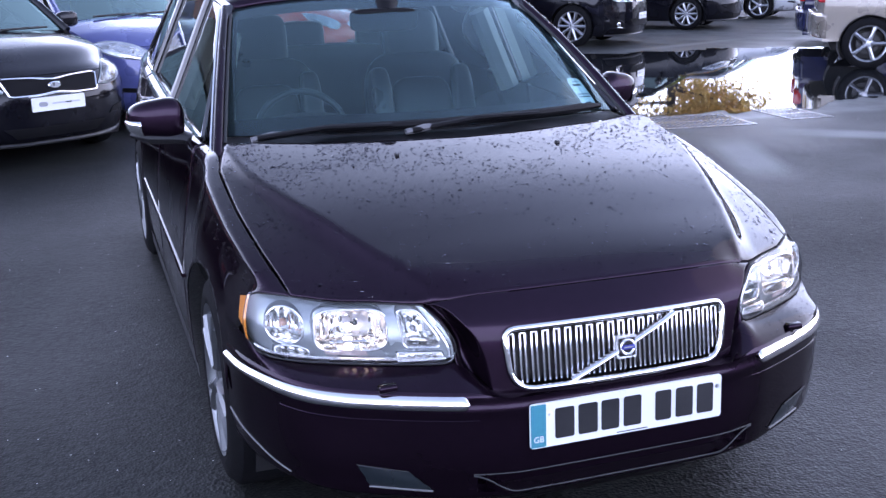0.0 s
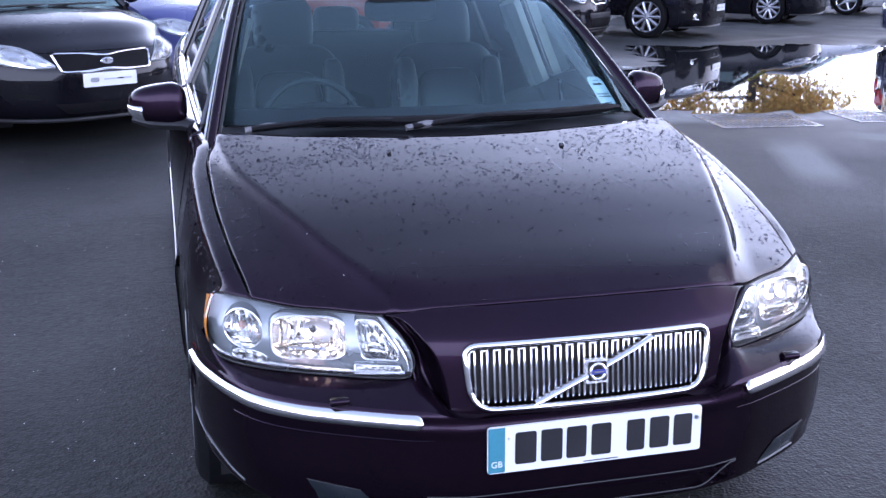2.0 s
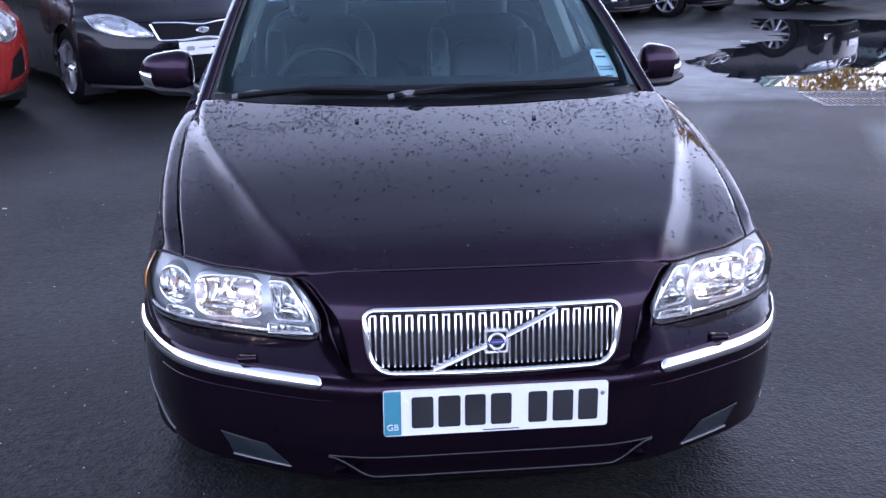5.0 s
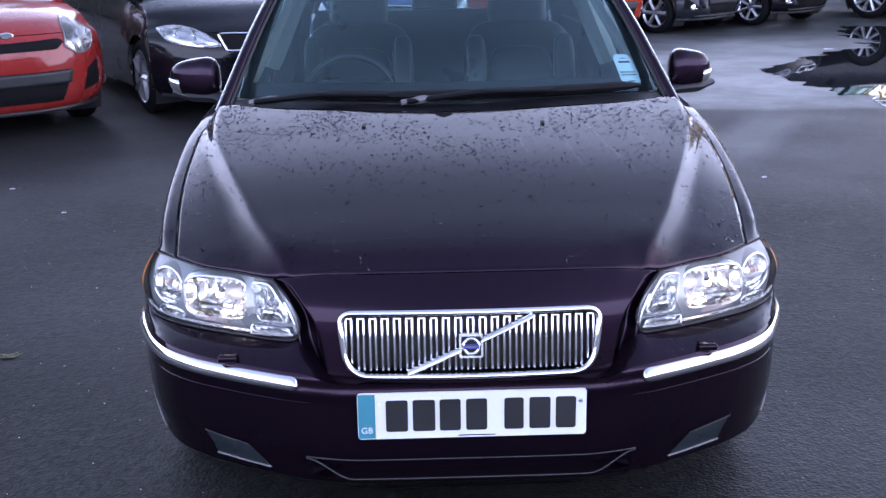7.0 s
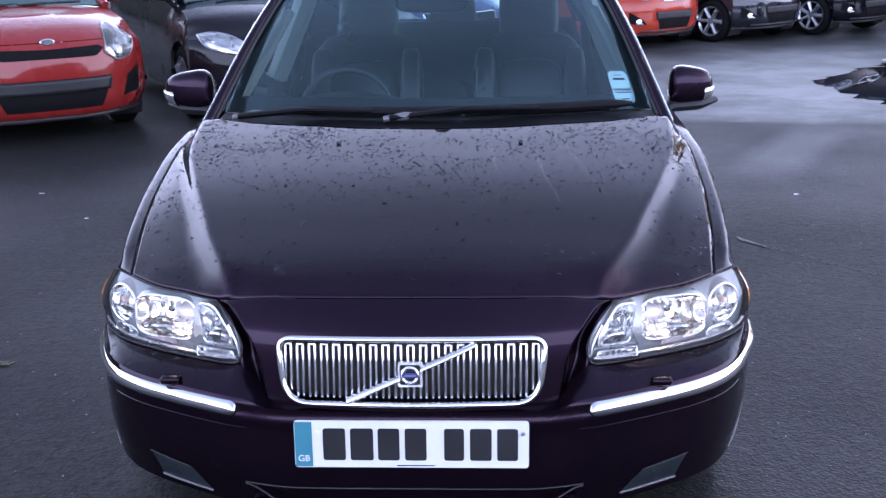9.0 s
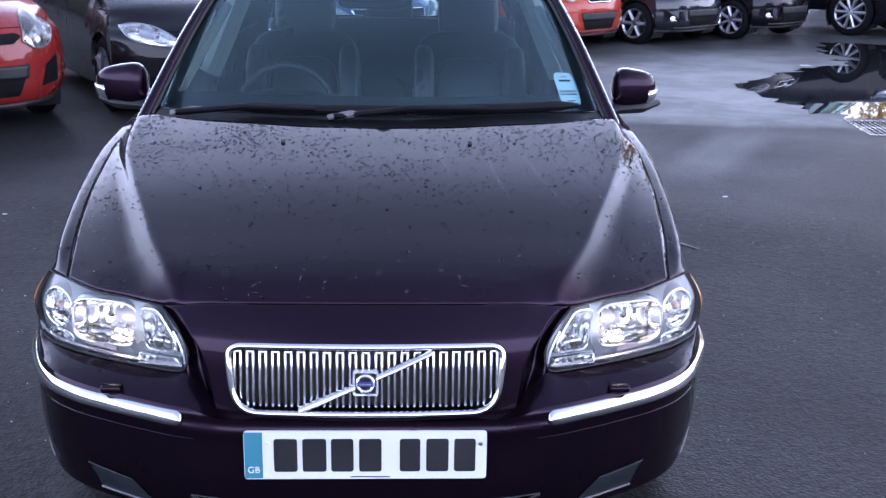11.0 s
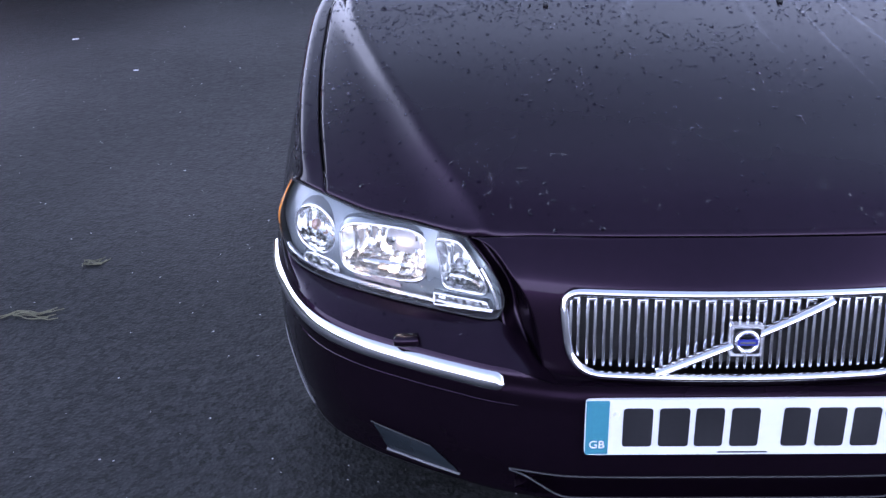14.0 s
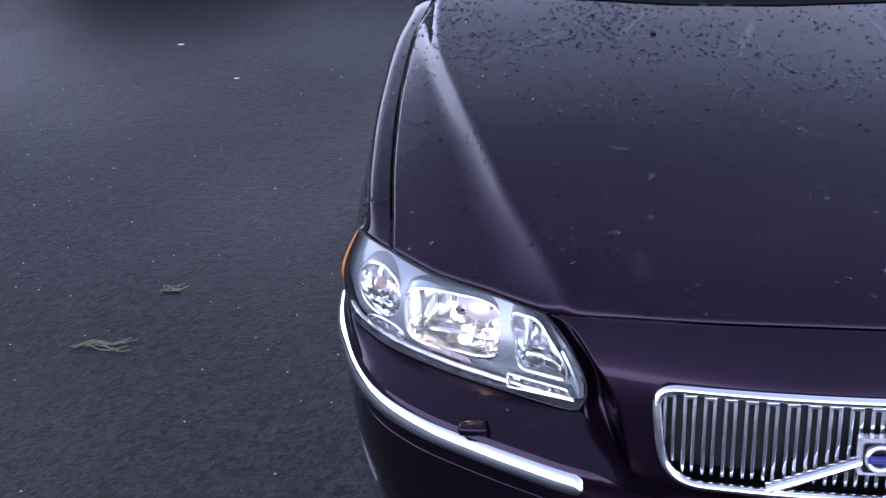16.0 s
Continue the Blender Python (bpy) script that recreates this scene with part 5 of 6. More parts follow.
            return shell(p.x, p.z, off)
        def cut(u, v):
            return 0.004 + 0.011 * abs((u * 3.5 + v * 0.8) % 1.0 - 0.5) + 0.008 * abs((v * 2.4 - u) % 1.0 - 0.5)
        lamp = part("headlamp", fl(grid(lambda u, v: lamp_at(u, v, cut(u, v)), 26, 12)), REFLECTOR, top, "clear headlamp with a bright faceted reflector", smooth_faces=False)
        rim = [lamp_at(u, 0, 0.006) for u in steps(0, 1, 16)] + [lamp_at(1, v, 0.006) for v in steps(0.2, 0.8, 4)] + [lamp_at(u, 1, 0.006) for u in steps(1, 0, 16)] + [lamp_at(0, v, 0.006) for v in steps(0.8, 0.2, 4)]
        skin("lamp_surround", fl(tube(rim, 0.006, 5, closed=True)), BEZEL, parent=lamp)
        for uu, vv, k in ((0.40, 0.44, 1.0), (0.72, 0.55, 0.6)):
            c = lamp_at(uu, vv, 0.014)
            e1 = (lamp_at(uu + 0.05, vv, 0.014) - lamp_at(uu - 0.05, vv, 0.014)).normalized() * 0.050 * k
            e2 = (lamp_at(uu, vv + 0.12, 0.014) - lamp_at(uu, vv - 0.12, 0.014)).normalized() * 0.044 * k
            skin("reflector", fl(dish(c, e1, e2, 0.030, 2.2, 5)), REFLECTOR, parent=lamp)
            skin("reflector_rim", fl(tube(oval(c, e1, e2, 2.2, 24), 0.0045, 6, closed=True)), CHROME, parent=lamp)
            if k == 1.0:
                skin("projector", fl(spin([(-0.006, 0.0), (0.0, 0.012), (0.008, 0.017)], "y", 16, m=Matrix.Translation(c))), LAMPGREY, parent=lamp)
        skin("lens", fl(grid(lambda u, v: lamp_at(u, v, 0.020 + 0.012 * math.sin(math.pi * u) * math.sin(math.pi * v)), 20, 8)), CLEAR, parent=lamp).visible_shadow = False
        pa, pb, p0, p1, p2 = st["pod"]
        nook = skin("corner_intake", fl(grid(lambda u, v: shell(lerp(lerp(pa, pb, u), lerp(pa + 0.06, pb - 0.01, u), v), lerp(p0 + 0.02 * u, lerp(p1, p2, u), v), 0.004), 12, 6)), INTAKE)
        if st["fog"]:
            fc0 = shell(lerp(pa, pb, 0.48), lerp(p0, p1, 0.62), 0.012)
            skin("fog_lamp", fl(spin([(0.0, 0.0), (-0.006, 0.026), (0.0, 0.040), (0.008, 0.044)], "y", 20, m=Matrix.Translation(fc0) @ Matrix.Rotation(radians(24), 4, "Z"))), REFLECTOR, parent=nook)
            skin("fog_trim", fl(tube([shell(lerp(pa + 0.07, pb - 0.10, u), lerp(p0 + 0.014, p0 + 0.026, u), 0.008) for u in steps(0, 1, 8)], 0.010, 6)), CHROME, parent=nook)
    # grille, badge, intakes
    gw, g0, g1 = st["grille"]

    def edge(s, up):
        pinch = (0.014 if style == "ceed" else 0.005) * math.exp(-(s / 0.30) ** 2) if st["chrome"] else 0.0
        z = zn + (g1 - pinch + 0.012 * abs(s) if up else g0 + pinch)
        a = s * gw * (1.0 if up else 0.90)
        mid = zn + (g0 + g1) / 2
        return a, lerp(z, mid, smooth(0.92, 1.0, abs(s)) * (0.15 if style == "ceed" else 0.6))

    def grille_at(s, v, off):
        (a0, z0), (a1, z1) = edge(s, False), edge(s, True)
        return shell(lerp(a0, a1, v), lerp(z0, z1, v), off)
    gr = skin("grille", grid(lambda u, v: grille_at(2 * u - 1, v, 0.005), 40, 4), INTAKE, "dark mesh grille")
    if st["chrome"]:
        ring = [grille_at(s, 1, 0.010) for s in steps(-1, 1, 36)] + [grille_at(s, 0, 0.010) for s in steps(1, -1, 36)]
        skin("grille_frame", tube(ring, 0.009, 6, closed=True), CHROME, parent=gr)
    zb = zn + st["badge"]
    skin("badge", spin([(0.0, 0.0), (0.0, 0.8), (0.02, 1.0)], "y", 24, m=Matrix.Translation(shell(0, zb, 0.020)) @ Matrix.Diagonal((0.056, 0.5, 0.028, 1))), CHROME, "plain oval bright badge", parent=gr)
    skin("badge_field", spin([(0.0, 0.0), (0.0, 0.72)], "y", 24, m=Matrix.Translation(shell(0, zb, 0.023)) @ Matrix.Diagonal((0.056, 0.5, 0.028, 1))), LAMPGREY, parent=gr)
    iw, i0, i1 = st["intake"]
    intake = skin("lower_intake", grid(lambda u, v: shell((2 * u - 1) * iw * lerp(0.80, 1.0, v), lerp(i0, i1, v), 0.004), 24, 8), INTAKE, "dark lower air intake")
    if style in ("rio", "city"):
        skin("plate_holder", grid(lambda u, v: shell((2 * u - 1) * iw * lerp(0.95, 0.99, v), lerp(lerp(i0, i1, 0.56), i1 - 0.006, v), 0.012), 24, 4), HOLDER, parent=intake, thick=0.006)
    if style == "city":
        skin("lower_strip", tube([shell(a, 0.245, 0.006) for a in steps(-0.72, 0.72, 25)], 0.011, 6), HOLDER, parent=intake)
    skin("front_lip", tube([shell(a, 0.200, 0.006) for a in steps(-0.96, 0.96, 31)], 0.016, 6), PLASTIC)
    if plate:
        base = shell(0, 0.50, 0.014)
        pl = skin("name_plate", slab(rounded(0.44, 0.105, 0.008), 0.010, m=Matrix.Translation(base)), WHITE, "white plate with faint bars")
        skin("print_bar", slab(rounded(0.23, 0.012, 0.003), 0.002, m=Matrix.Translation(base + Vector((0.06, -0.002, 0)))), STEEL, parent=pl)
        skin("print_mark", slab(rounded(0.07, 0.035, 0.015), 0.002, m=Matrix.Translation(base + Vector((-0.13, -0.002, 0)))), LAMPGREY, parent=pl)
    # screen, roof, tail
    w0, w1 = W * 0.86, W * 0.64
    skin("windscreen", grid(lambda u, v: Vector(((2 * u - 1) * lerp(w0, w1, v), lerp(hood - 0.02 + 0.13 * (2 * u - 1) ** 2, hood + 0.80 + 0.05 * (2 * u - 1) ** 2, v), lerp(zc - 0.03 * (2 * u - 1) ** 2, roof - 0.03, v) + 0.03 * math.sin(math.pi * v))), 20, 12), PALESCREEN).visible_shadow = False
    for x0, x1 in ((-0.55, 0.02), (0.0, 0.6)):
        skin("wiper", tube([(x0 * W, hood - 0.0, zc + 0.008), (lerp(x0, x1, 0.5) * W, hood - 0.02, zc + 0.016), (x1 * W, hood + 0.02, zc + 0.014)], 0.010, 6), SEAL)
    skin("roof", grid(lambda u, v: Vector(((2 * u - 1) * W * 0.68, lerp(hood + 0.80, L - 0.5, v) + 0.05 * (2 * u - 1) ** 2 * (1 - v), roof + 0.03 * math.sin(math.pi * v) - 0.05 * abs(2 * u - 1) ** 2.5)), 16, 12), paint, thick=0.02)
    skin("tailgate", mirrored(grid(lambda u, v: Vector((u * W * 0.86, L - 0.05 + 0.05 * (1 - u ** 3), lerp(z_sill + 0.04, zc + 0.06, v))), 10, 12)), paint, thick=0.004)
    skin("tailgate_glass", mirrored(grid(lambda u, v: Vector((u * W * lerp(0.82, 0.64, v), lerp(L - 0.04, L - 0.48, v), lerp(zc + 0.05, roof - 0.03, v))), 8, 6)), DARKGLASS).visible_shadow = False
    b0, b1 = (0.40, 0.72) if style == "suv" else (0.25, 0.58)
    skin("rear_bumper", mirrored(grid(lambda u, v: Vector((u * W * 0.97, L + 0.05 - 0.12 * u ** 4, lerp(b0, b1, v))), 10, 6)), paint, thick=0.03)
    for sx in (1, -1):
        skin("tail_lamp", ((lambda b: b) if sx > 0 else flip)(box(W * 0.86, L - 0.03, b1 + 0.27, 0.14, 0.14, 0.26, 0.03)), TAILRED)
    skin("car_floor", box(0, L / 2, z_sill + 0.08, W * 1.5, L - 1.0, 0.06), PLASTIC)
    skin("dashboard", box(0, hood + 0.40, zc - 0.08, W * 1.6, 0.6, 0.14, 0.05), PLASTIC)
    for sx in (-0.37, 0.37):
        sr = skin("front_seat", cushion(0.46, 0.70, 0.16, Matrix.Translation((sx, hood + 1.35, zc - 0.12)) @ Matrix.Rotation(radians(-16), 4, "X")), LEATHER)
        skin("headrest", cushion(0.25, 0.18, 0.09, Matrix.Translation((sx, hood + 1.48, zc + 0.32))), LEATHER, parent=sr)
    top.matrix_world = Matrix.Translation((*place, 0)) @ Matrix.Rotation(radians(turn), 4, "Z")
    return top


TAILRED = mat("tail_lamp_red", (0.45, 0.015, 0.02), 0.15, coat=1.0)
BLACKPAINT = mat("black_paint", (0.004, 0.004, 0.006), 0.25, 0.0, 0.5, 0.1, 3, spec=0.05)
REDPAINT = mat("red_paint", (0.25, 0.020, 0.017), 0.28, 0.0, 0.7, 0.06, 3, spec=0.1)
BLUEPAINT = mat("blue_paint", (0.060, 0.076, 0.205), 0.28, 0.2, 1.0, 0.08, 3, spec=0.1)
GREYPAINT = mat("charcoal_paint", (0.010, 0.013, 0.018), 0.28, 0.1, 1.0, 0.08, 3, spec=0.1)
GOLDPAINT = mat("champagne_paint", (0.22, 0.19, 0.16), 0.32, 0.4, 1.0, 0.06, 3, spec=0.2)
SILVERPAINT = mat("silver_paint", (0.40, 0.41, 0.43), 0.3, 0.5, 1.0, 0.06, 3, spec=0.2)

make_car("hatchback", "glossy black hatchback with a white show plate", BLACKPAINT, (-1.285, 6.615), 29, W=0.87, L=4.24, zn=0.715, zc=1.0, roof=1.48, hood=1.0, wheel=0.315, plate=True)
make_car("hatchback", "red hatchback with a wide black lower intake", REDPAINT, (-3.08, 5.76), 36, W=0.85, L=4.0, zn=0.775, zc=1.0, roof=1.45, hood=0.92, wheel=0.30, style="rio")
make_car("hatchback", "metallic blue hatchback with swept headlamps", BLUEPAINT, (-0.02, 8.26), 30, W=0.86, L=4.1, zn=0.79, zc=1.03, roof=1.48)
city = dict(W=0.80, L=3.6, zn=0.72, zc=0.99, roof=1.48, wheel=0.285, style="city", hood=0.80)
SIGNALRED = mat("signal_red_paint", (0.40, 0.040, 0.020), 0.28, 0.0, 0.7, 0.06, 3, spec=0.1)
make_car("city_car", "small bright red city car with swept headlamps", SIGNALRED, (2.66, 12.12), 42, **city)
make_car("city_car", "small charcoal city car with an oval bright grille", GREYPAINT, (4.27, 12.95), 42, spokes=6, **city)
make_car("city_car", "small black city car with bright alloy wheels", BLACKPAINT, (5.88, 13.80), 42, spokes=7, **city)
make_car("off_roader", "tall black off-roader with a white plate", BLACKPAINT, (8.35, 14.5), 45, W=0.95, L=4.6, zn=0.92, zc=1.15, roof=1.78, hood=1.1, wheel=0.355, style="suv", spokes=10, plate=True)
make_car("saloon_car", "black saloon with many-spoked wheels", BLACKPAINT, (12.1, 17.05), 45, W=0.90, L=4.6, zn=0.76, wheel=0.33, spokes=10)
make_car("hatchback", "pale silver hatchback at the end of the row", SILVERPAINT, (15.4, 19.3), 45, W=0.86, L=4.1, zn=0.76)
make_car("off_roader", "champagne off-roader with five-spoke alloy wheels", GOLDPAINT, (12.3, 8.0), 56, W=0.92, L=4.3, zn=0.92, zc=1.12, roof=1.76, hood=1.05, wheel=0.335, style="suv", spokes=5)
NAVYPAINT = mat("navy_paint", (0.008, 0.012, 0.045), 0.28, 0.1, 1.0, 0.08, 3, spec=0.1)
make_car("hatchback", "dark blue hatchback seen from behind", NAVYPAINT, (14.13, 11.02), 54, W=0.86, L=4.1, zn=0.76)

# ---- rain beads on the estate car ----
def beads(name, spots, label):
    """Low round drops: (place, normal, radius)."""
    verts, faces = [], []
    for p, n, r in spots:
        t = n.orthogonal().normalized()
        b = n.cross(t)
        base = len(verts)
        squash, tw = random.uniform(0.75, 1.3), random.uniform(0, 3)
        for ring, (rr, h) in enumerate(((1.0, 0.0), (0.82, 0.30), (0.45, 0.50))):
            for k in range(8):
                a = 2 * math.pi * k / 8 + tw
                verts.append(p + r * rr * (math.cos(a) * squash * t + math.sin(a) / squash * b) + n * (r * h))
        verts.append(p + n * r * 0.55)
        for ring in (0, 8):
            for k in range(8):
                faces.append((base + ring + k, base + ring + (k + 1) % 8, base + ring + 8 + (k + 1) % 8, base + ring + 8 + k))
        for k in range(8):
            faces.append((base + 16 + k, base + 16 + (k + 1) % 8, base + 24))
    me = bpy.data.meshes.new(name)
    me.from_pydata(verts, [], faces)
    me.polygons.foreach_set("use_smooth", [True] * len(me.polygons))
    me.materials.append(WATERDROP)
    return tagged(new(name, me), label, "raindrops", kind="stuff")


def settled(p):
    return Vector((wider(p.x, p.y), stretch(p.y), p.z + sink(p.z)))


def on_hood(u, v):
    p, a, b = settled(hood_point(u, v)), settled(hood_point(min(u + 0.004, 1), v)), settled(hood_point(u, min(v + 0.004, 1)))
    n = (a - p).cross(b - p)
    n = n.normalized() if n.length > 1e-9 else Vector((0, 0, 1))
    return p, (n if n.z > 0 else -n)


rng = random.Random(5)
spots = []
while len(spots) < 4700:
    u, v = rng.random(), rng.random()
    clump = 0.5 + 0.9 * noise.noise(Vector((u * 9, v * 7, 2)))
    edge = max(0.0, abs(2 * u - 1) - 0.72) * 1.6
    if rng.random() > (0.12 + 0.62 * smooth(0.22, 0.92, v) ** 1.5 + edge * 0.7) * max(clump, 0.15):
        continue
    p, n = on_hood(u, v * 0.985 + 0.004)
    p = p + n * 0.0016
    spots.append((p, n, 0.0012 + 0.0034 * rng.random() ** 2.0))
beads("bonnet_raindrops", spots, "small raindrops beaded on the dark bonnet")

# dried runs of water down the bonnet
verts, faces = [], []
for u0, v0, v1, bend, wide in ((0.28, 0.93, 0.62, -0.16, 0.013), (0.34, 0.95, 0.80, -0.03, 0.016), (0.47, 0.92, 0.74, -0.02, 0.018), (0.58, 0.94, 0.58, 0.025, 0.014), (0.65, 0.94, 0.40, 0.055, 0.013), (0.71, 0.95, 0.36, 0.09, 0.014), (0.79, 0.94, 0.40, 0.08, 0.012), (0.85, 0.94, 0.66, 0.05, 0.012)):
    last = None
    for k in range(25):
        q = k / 24
        u, v = u0 + bend * q ** 1.15 + 0.002 * math.sin(7 * q), lerp(v0, v1, q)
        p, n = on_hood(u, v)
        a, _ = on_hood(u + bend * 0.05 + 0.001, v - 0.01)
        t = (a - p).normalized()
        side = n.cross(t).normalized() * wide * (0.35 + 0.65 * math.sin(math.pi * min(q * 1.1, 1)) ) * 0.5
        b = len(verts)
        verts.extend((p + n * 0.0022 + side, p + n * 0.0024, p + n * 0.0022 - side))
        if last is not None:
            faces.append((last, last + 1, b + 1, b))
            faces.append((last + 1, last + 2, b + 2, b + 1))
        last = b
me = bpy.data.meshes.new("water_runs")
me.from_pydata(verts, [], faces)
me.polygons.foreach_set("use_smooth", [True] * len(me.polygons))
me.materials.append(WATERRUN)
tagged(new("water_runs", me), "thin water runs down the dark bonnet", "water", kind="stuff")
spots = []
for sx in (1, -1):
    for _ in range(520):
        y = rng.uniform(0.50, 1.36)
        z = belt(y) - 0.10 * rng.random() ** 1.5
        p, a, b = (settled(side_point_at(yy, zz)) for yy, zz in ((y, z), (y + 0.004, z), (y, z - 0.004)))
        n = (a - p).cross(b - p).normalized()
        n = n if n.z > 0 or n.x > 0 else -n
        spots.append((Vector((sx * p.x, p.y, p.z)) + Vector((sx * n.x, n.y, n.z)) * 0.0016, Vector((sx * n.x, n.y, n.z)), 0.001 + 0.003 * rng.random() ** 2))
    for _ in range(260):
        k = rng.random()
        lo, hi = Vector((0.756, 1.250, 0.925)), Vector((0.590, 2.055, 1.352))
        p = lerp(lo, hi, k) + Vector((0, -0.02, 0.028)) * math.sin(math.pi * k)
        a = rng.uniform(0.2, 1.9)
        d = Vector((math.cos(a) * 0.9, -0.55 * math.sin(a), 0.83 * math.sin(a))).normalized()
        p = settled(p) + d * lerp(0.034, 0.028, k)
        spots.append((Vector((sx * p.x, p.y, p.z)), Vector((sx * d.x, d.y, d.z)), 0.001 + 0.0026 * rng.random() ** 2))
    for _ in range(150):
        s, v = rng.uniform(0.40, 0.97), rng.random()
        p, a, b = settled(shelf_point(s, v)), settled(shelf_point(s + 0.004, v)), settled(shelf_point(s, min(v + 0.02, 1)))
        n = (a - p).cross(b - p)
        n = n.normalized() if n.length > 1e-9 else Vector((0, 0, 1))
        n = n if n.z > 0 else -n
        spots.append((Vector((sx * p.x, p.y, p.z)) + Vector((sx * n.x, n.y, n.z)) * 0.001, Vector((sx * n.x, n.y, n.z)), 0.001 + 0.0026 * rng.random() ** 2))
beads("body_raindrops", spots, "small raindrops beaded on the wings and pillars")

# ---- drain grates ----
IRON = mat("wet_iron", (0.16, 0.16, 0.165), 0.22, 0.8, vary=0.3, scale=20, bump=0.3, bump_scale=90)


def drain(cx, cy, w, d, turn, bars, label):
    bm = bmesh.new()
    t = 0.032
    for x, y, sx, sy in ((0, d / 2 - t / 2, w, t), (0, -d / 2 + t / 2, w, t), (w / 2 - t / 2, 0, t, d - 2 * t), (-w / 2 + t / 2, 0, t, d - 2 * t)):
        box(x, y, 0.002, sx, sy, 0.010, 0.002, bm)
    ob = link("drain_grate", bm, IRON)
    tagged(ob, label, "drain", "drain grates")
    part("drain_pit", box(0, 0, 0.001, w - 2 * t, d - 2 * t, 0.002), INTAKE, ob)
    first = None
    for k in range(bars):
        x = lerp(-w / 2 + t + 0.02, w / 2 - t - 0.02, k / (bars - 1))
        if first is None:
            first = b = part("grate_bar", box(0, 0, 0.003, 0.017, d - 2 * t, 0.007, 0.002), IRON, ob)
        else:
            b = first.copy()
            scene.collection.objects.link(b)
        b.matrix_local = Matrix.Translation((x, 0, 0))
    part("cross_bar", box(0, 0, 0.002, w - 2 * t, 0.03, 0.008, 0.002), IRON, ob)
    ob.matrix_world = Matrix.Translation((cx, cy, 0)) @ Matrix.Rotation(radians(turn), 4, "Z")


drain(4.28, 6.42, 0.94, 0.70, -6, 20, "wide wet iron drain grate set in tarmac")
drain(5.40, 6.45, 0.46, 0.70, -3, 10, "small wet iron drain grate set in tarmac")

# ---- grit and litter ----
STRAW = mat("dry_straw", (0.13, 0.125, 0.075), 0.8, vary=0.3, scale=30)
rng = random.Random(9)
for cx, cy, turn, n, size in ((-1.73, 1.17, 14, 7, 0.16), (-1.66, 1.50, 35, 6, 0.06)):
    bm = bmesh.new()
    for _ in range(n):
        a = radians(turn) + rng.uniform(-0.35, 0.35)
        l = size * rng.uniform(0.6, 1.2)
        ox, oy = rng.uniform(-0.02, 0.02), rng.uniform(-0.018, 0.018)
        pts = [Vector((ox + (k / 5 - 0.5) * l * math.cos(a) - 0.02 * math.sin(k) * math.sin(a), oy + (k / 5 - 0.5) * l * math.sin(a) + 0.012 * math.sin(k * 1.3), 0.004 + 0.006 * rng.random())) for k in range(6)]
        tube(pts, 0.0016, 5, bm)
    ob = link("dry_grass_wisp", bm, STRAW)
    ob.matrix_world = Matrix.Translation((cx, cy, 0))
    tagged(ob, "small wisp of dry straw lying on tarmac", "litter", "wisps of straw")
verts, faces = [], []
for _ in range(2400):
    near = rng.random() < 0.8
    x, y = (rng.uniform(-3.6, 4.2), rng.uniform(-1.3, 6.5)) if near else (rng.uniform(-8, 9), rng.uniform(-2, 13))
    r = rng.uniform(0.0010, 0.0034) * (1 if near else 1.5)
    b = len(verts)
    for k in range(5):
        a = 2 * math.pi * k / 5 + rng.random()
        verts.append((x + r * math.cos(a), y + r * math.sin(a), 0.0005))
    verts.append((x, y, r * rng.uniform(0.6, 1.1)))
    for k in range(5):
        faces.append((b + k, b + (k + 1) % 5, b + 5))
me = bpy.data.meshes.new("grit")
me.from_pydata(verts, [], faces)
me.materials.append(mat("pale_grit", (0.34, 0.34, 0.33), 0.45, vary=0.5, scale=40))
tagged(new("grit", me), "scattered pale grit on the dark tarmac", "grit", kind="stuff")
for x, y, r in ((2.02, 4.09, 0.014), (1.2, 9.0, 0.03), (4.9, 10.6, 0.06), (-2.6, 4.2, 0.016), (-2.1, 3.6, 0.012)):
    ob = link("paper_scrap", grid(lambda u, v: Vector((x + r * (2 * u - 1), y + 0.6 * r * (2 * v - 1), 0.004 + 0.3 * r * noise.noise(Vector((u * 3, v * 3, x))) ** 2)), 5, 4), WHITE, thick=0.001)
    tagged(ob, "tiny pale scrap of paper on tarmac", "litter", "paper scraps")

# a ragged bitumen seam and a pale flake of old paint beside the car
BITUMEN = mat("bitumen_seam", (0.006, 0.006, 0.007), 0.6, vary=0.3, scale=30)
bm = bmesh.new()
for k in range(46):
    q = k / 45 + 0.012 * noise.noise(Vector((k * 1.7, 4, 1)))
    x, y = lerp(1.55, 2.06, q), lerp(3.03, 2.44, q) + 0.035 * noise.noise(Vector((k * 0.31, 1, 3))) + 0.02 * noise.noise(Vector((k * 1.3, 6, 3)))
    r = 0.010 + 0.007 * noise.noise(Vector((k * 2.3, 2, 5)))
    spin([(0.0, r), (0.0016, r * 0.7), (0.0022, r * 0.2)], "z", 7, bm, Matrix.Translation((x, y, 0)) @ Matrix.Rotation(k, 4, "Z") @ Matrix.Diagonal((1.5, 0.6, 1, 1)))
tagged(link("tarmac_seam", bm, BITUMEN), "dark crumbs of bitumen along a seam in tarmac", "seam", kind="structure")
ob = link("paint_flake", grid(lambda u, v: Vector((lerp(1.46, 1.565, u), lerp(3.16, 3.005, u) + 0.030 * (1 - 0.8 * u) * (2 * v - 1), 0.004 + 0.004 * noise.noise(Vector((u * 5, v * 2, 1))))), 12, 4), mat("weathered_white_paint", (0.16, 0.16, 0.155), 0.7, vary=0.3, scale=25), thick=0.002)
tagged(ob, "pale worn flake lying on dark tarmac", "litter")

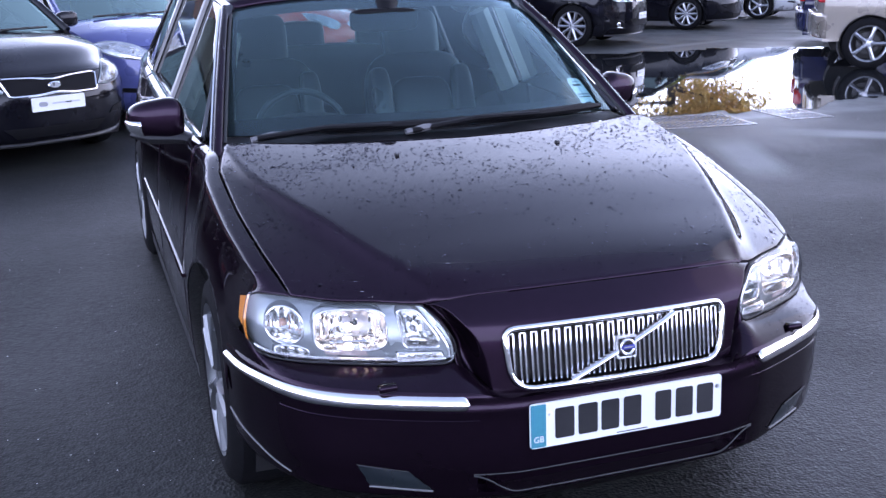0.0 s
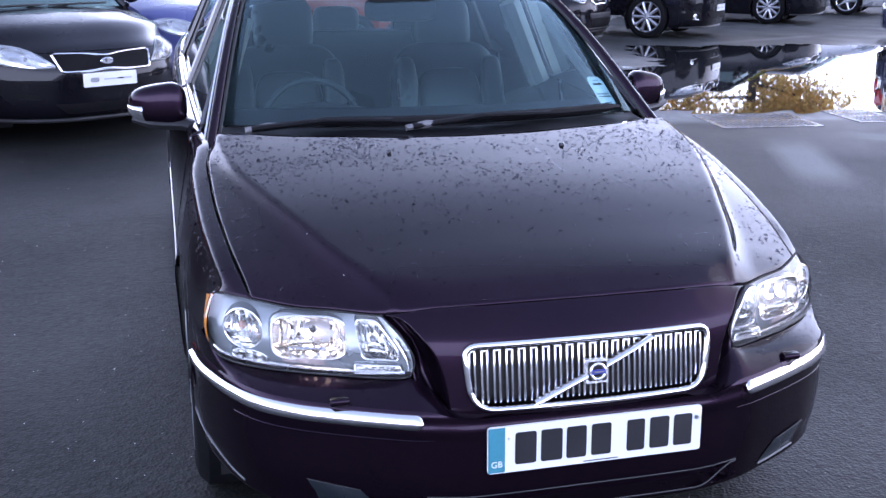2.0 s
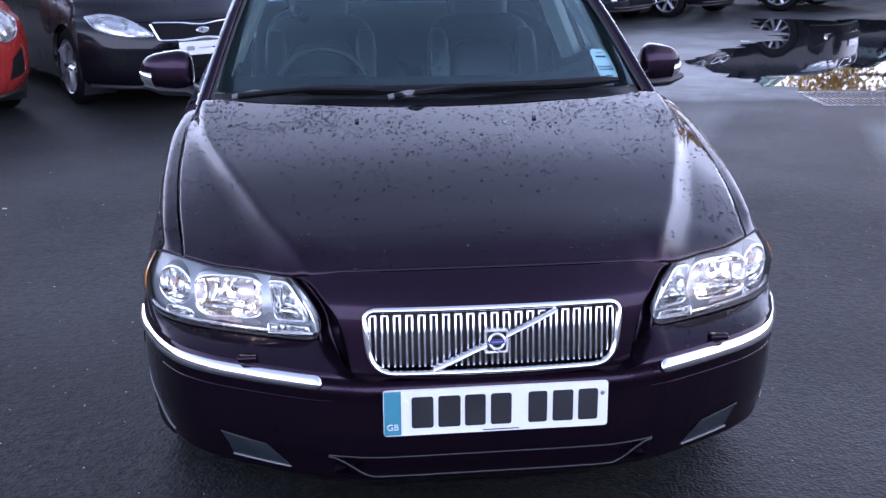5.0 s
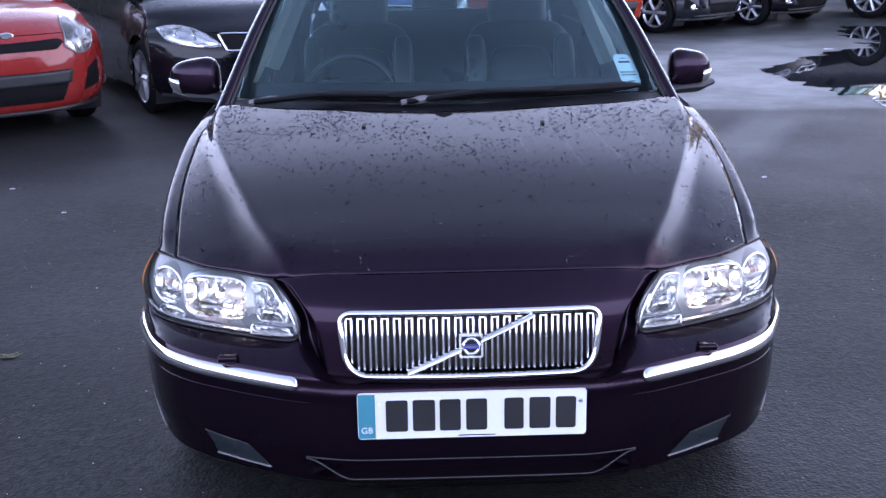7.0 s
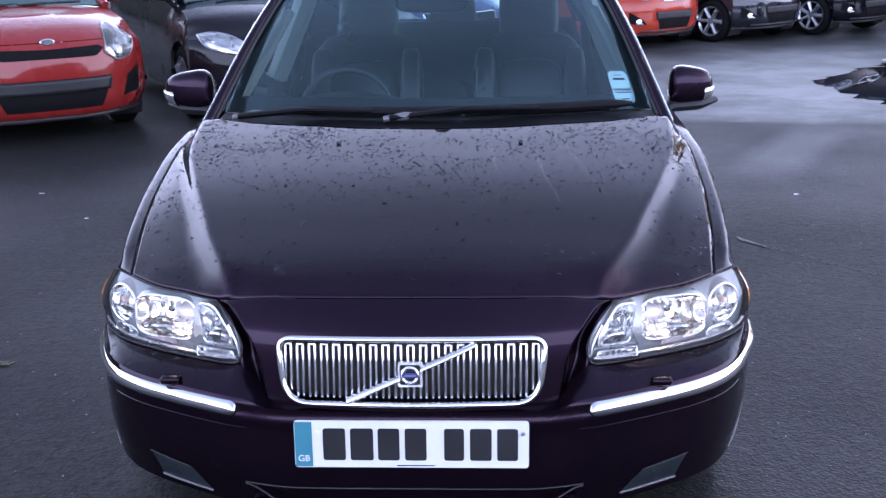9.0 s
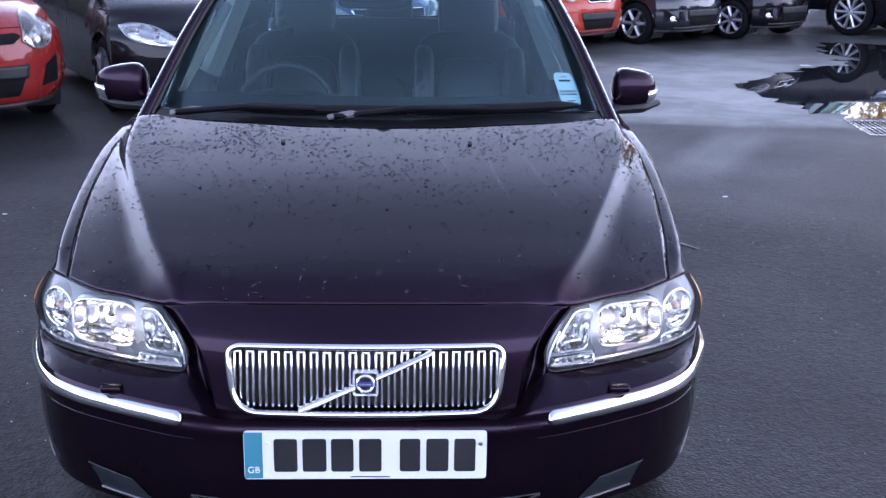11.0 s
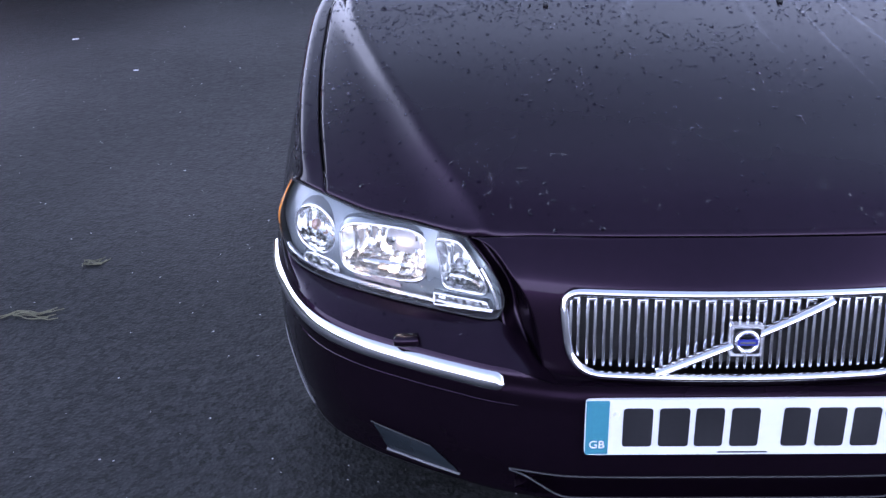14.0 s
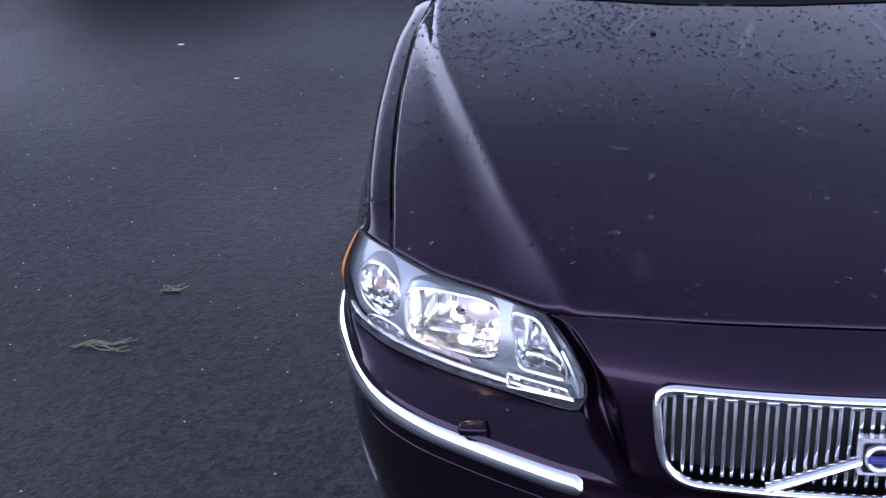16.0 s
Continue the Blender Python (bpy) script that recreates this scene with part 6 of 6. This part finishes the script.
# ---- autumn tree beyond the cars ----
BARK = mat("bark", (0.09, 0.07, 0.055), 0.9, vary=0.35, scale=12, bump=0.6, bump_scale=40)
LEAF = mat("golden_leaf", (0.88, 0.52, 0.17), 0.6, vary=0.4, scale=1.2)
nt = LEAF.node_tree
thin, through_leaf = nt.nodes.new("ShaderNodeMixShader"), nt.nodes.new("ShaderNodeBsdfTranslucent")
thin.inputs[0].default_value = 0.5
nt.links.new(nt.nodes["Principled BSDF"].inputs["Base Color"].links[0].from_socket, through_leaf.inputs["Color"])
nt.links.new(nt.nodes["Principled BSDF"].outputs[0], thin.inputs[1])
nt.links.new(through_leaf.outputs[0], thin.inputs[2])
nt.links.new(thin.outputs[0], nt.nodes["Material Output"].inputs["Surface"])
rng = random.Random(21)


def tree(x, y, h, spread, label, n_leaf):
    top = thing("autumn_tree", label, "tree", "autumn trees")
    bm = tube([(0, 0, 0), (0.08, 0.03, h * 0.2), (-0.05, 0.1, h * 0.5), (0.1, 0.0, h * 0.88)], [0.22, 0.17, 0.11, 0.03], 10)
    tips = []
    for k in range(26):
        z = h * rng.uniform(0.18, 0.85)
        a = rng.uniform(0, 2 * math.pi)
        reach = spread * (1 - 0.6 * abs(z / h - 0.45)) * rng.uniform(0.6, 1.05)
        e = Vector((reach * math.cos(a), reach * math.sin(a), z + reach * rng.uniform(0.1, 0.6)))
        s = Vector((0, 0.04, z))
        m = lerp(s, e, 0.5) + Vector((0, 0, -0.1 * reach))
        tube([s, m, e], [0.06, 0.035, 0.01], 6, bm)
        tips += [lerp(m, e, q) for q in (0.0, 0.35, 0.7, 1.0)]
    part("trunk", bm, BARK, top)
    verts, faces = [], []
    for _ in range(n_leaf):
        c = rng.choice(tips) + Vector((rng.gauss(0, 0.38), rng.gauss(0, 0.38), rng.gauss(0, 0.36)))
        r = rng.uniform(0.045, 0.09)
        q = Euler((rng.uniform(0, 6), rng.uniform(0, 6), rng.uniform(0, 6))).to_matrix()
        b = len(verts)
        verts.extend(c + q @ Vector(w) * r for w in ((0, -1, 0), (0.55, 0, 0.12), (0, 1, 0), (-0.55, 0, 0.12)))
        faces.append((b, b + 1, b + 2))
        faces.append((b, b + 2, b + 3))
    me = bpy.data.meshes.new("crown")
    me.from_pydata(verts, [], faces)
    me.materials.append(LEAF)
    ob = new("crown", me)
    ob.parent = top
    tagged(ob, "golden autumn leaves")
    top.matrix_world = Matrix.Translation((x, y, 0))


tree(15.6, 25.3, 10.5, 3.3, "golden autumn tree behind the row of cars", 56000)

# ---- an unseen dark band all round, added to block low sky in reflections ----
bm = bmesh.new()
ring = []
for k in range(180):
    a = 2 * math.pi * k / 180
    d = Vector((math.cos(a), math.sin(a), 0))
    ring.append((d * 58 + Vector((4, 6, 0)), 2.2 + 3.5 * smooth(112, 122, math.degrees(a)) * (1 - smooth(160, 175, math.degrees(a))) + 6.0 * smooth(80, 92, math.degrees(a)) * (1 - smooth(200, 225, math.degrees(a))) + 0.8 * noise.noise(d * 4 + Vector((3, 1, 0))) + 0.5 * noise.noise(d * 17)))
lo = [bm.verts.new(p) for p, z in ring]
hi = [bm.verts.new(p * 1.03 + Vector((0, 0, z))) for p, z in ring]
for k in range(180):
    bm.faces.new((lo[k], lo[(k + 1) % 180], hi[(k + 1) % 180], hi[k]))
tagged(link("backdrop", bm, mat("backdrop_dark", (0.032, 0.036, 0.028), 0.95, vary=0.5, scale=0.8), False), "dull unseen band added to darken low reflections", "treeline", kind="structure")
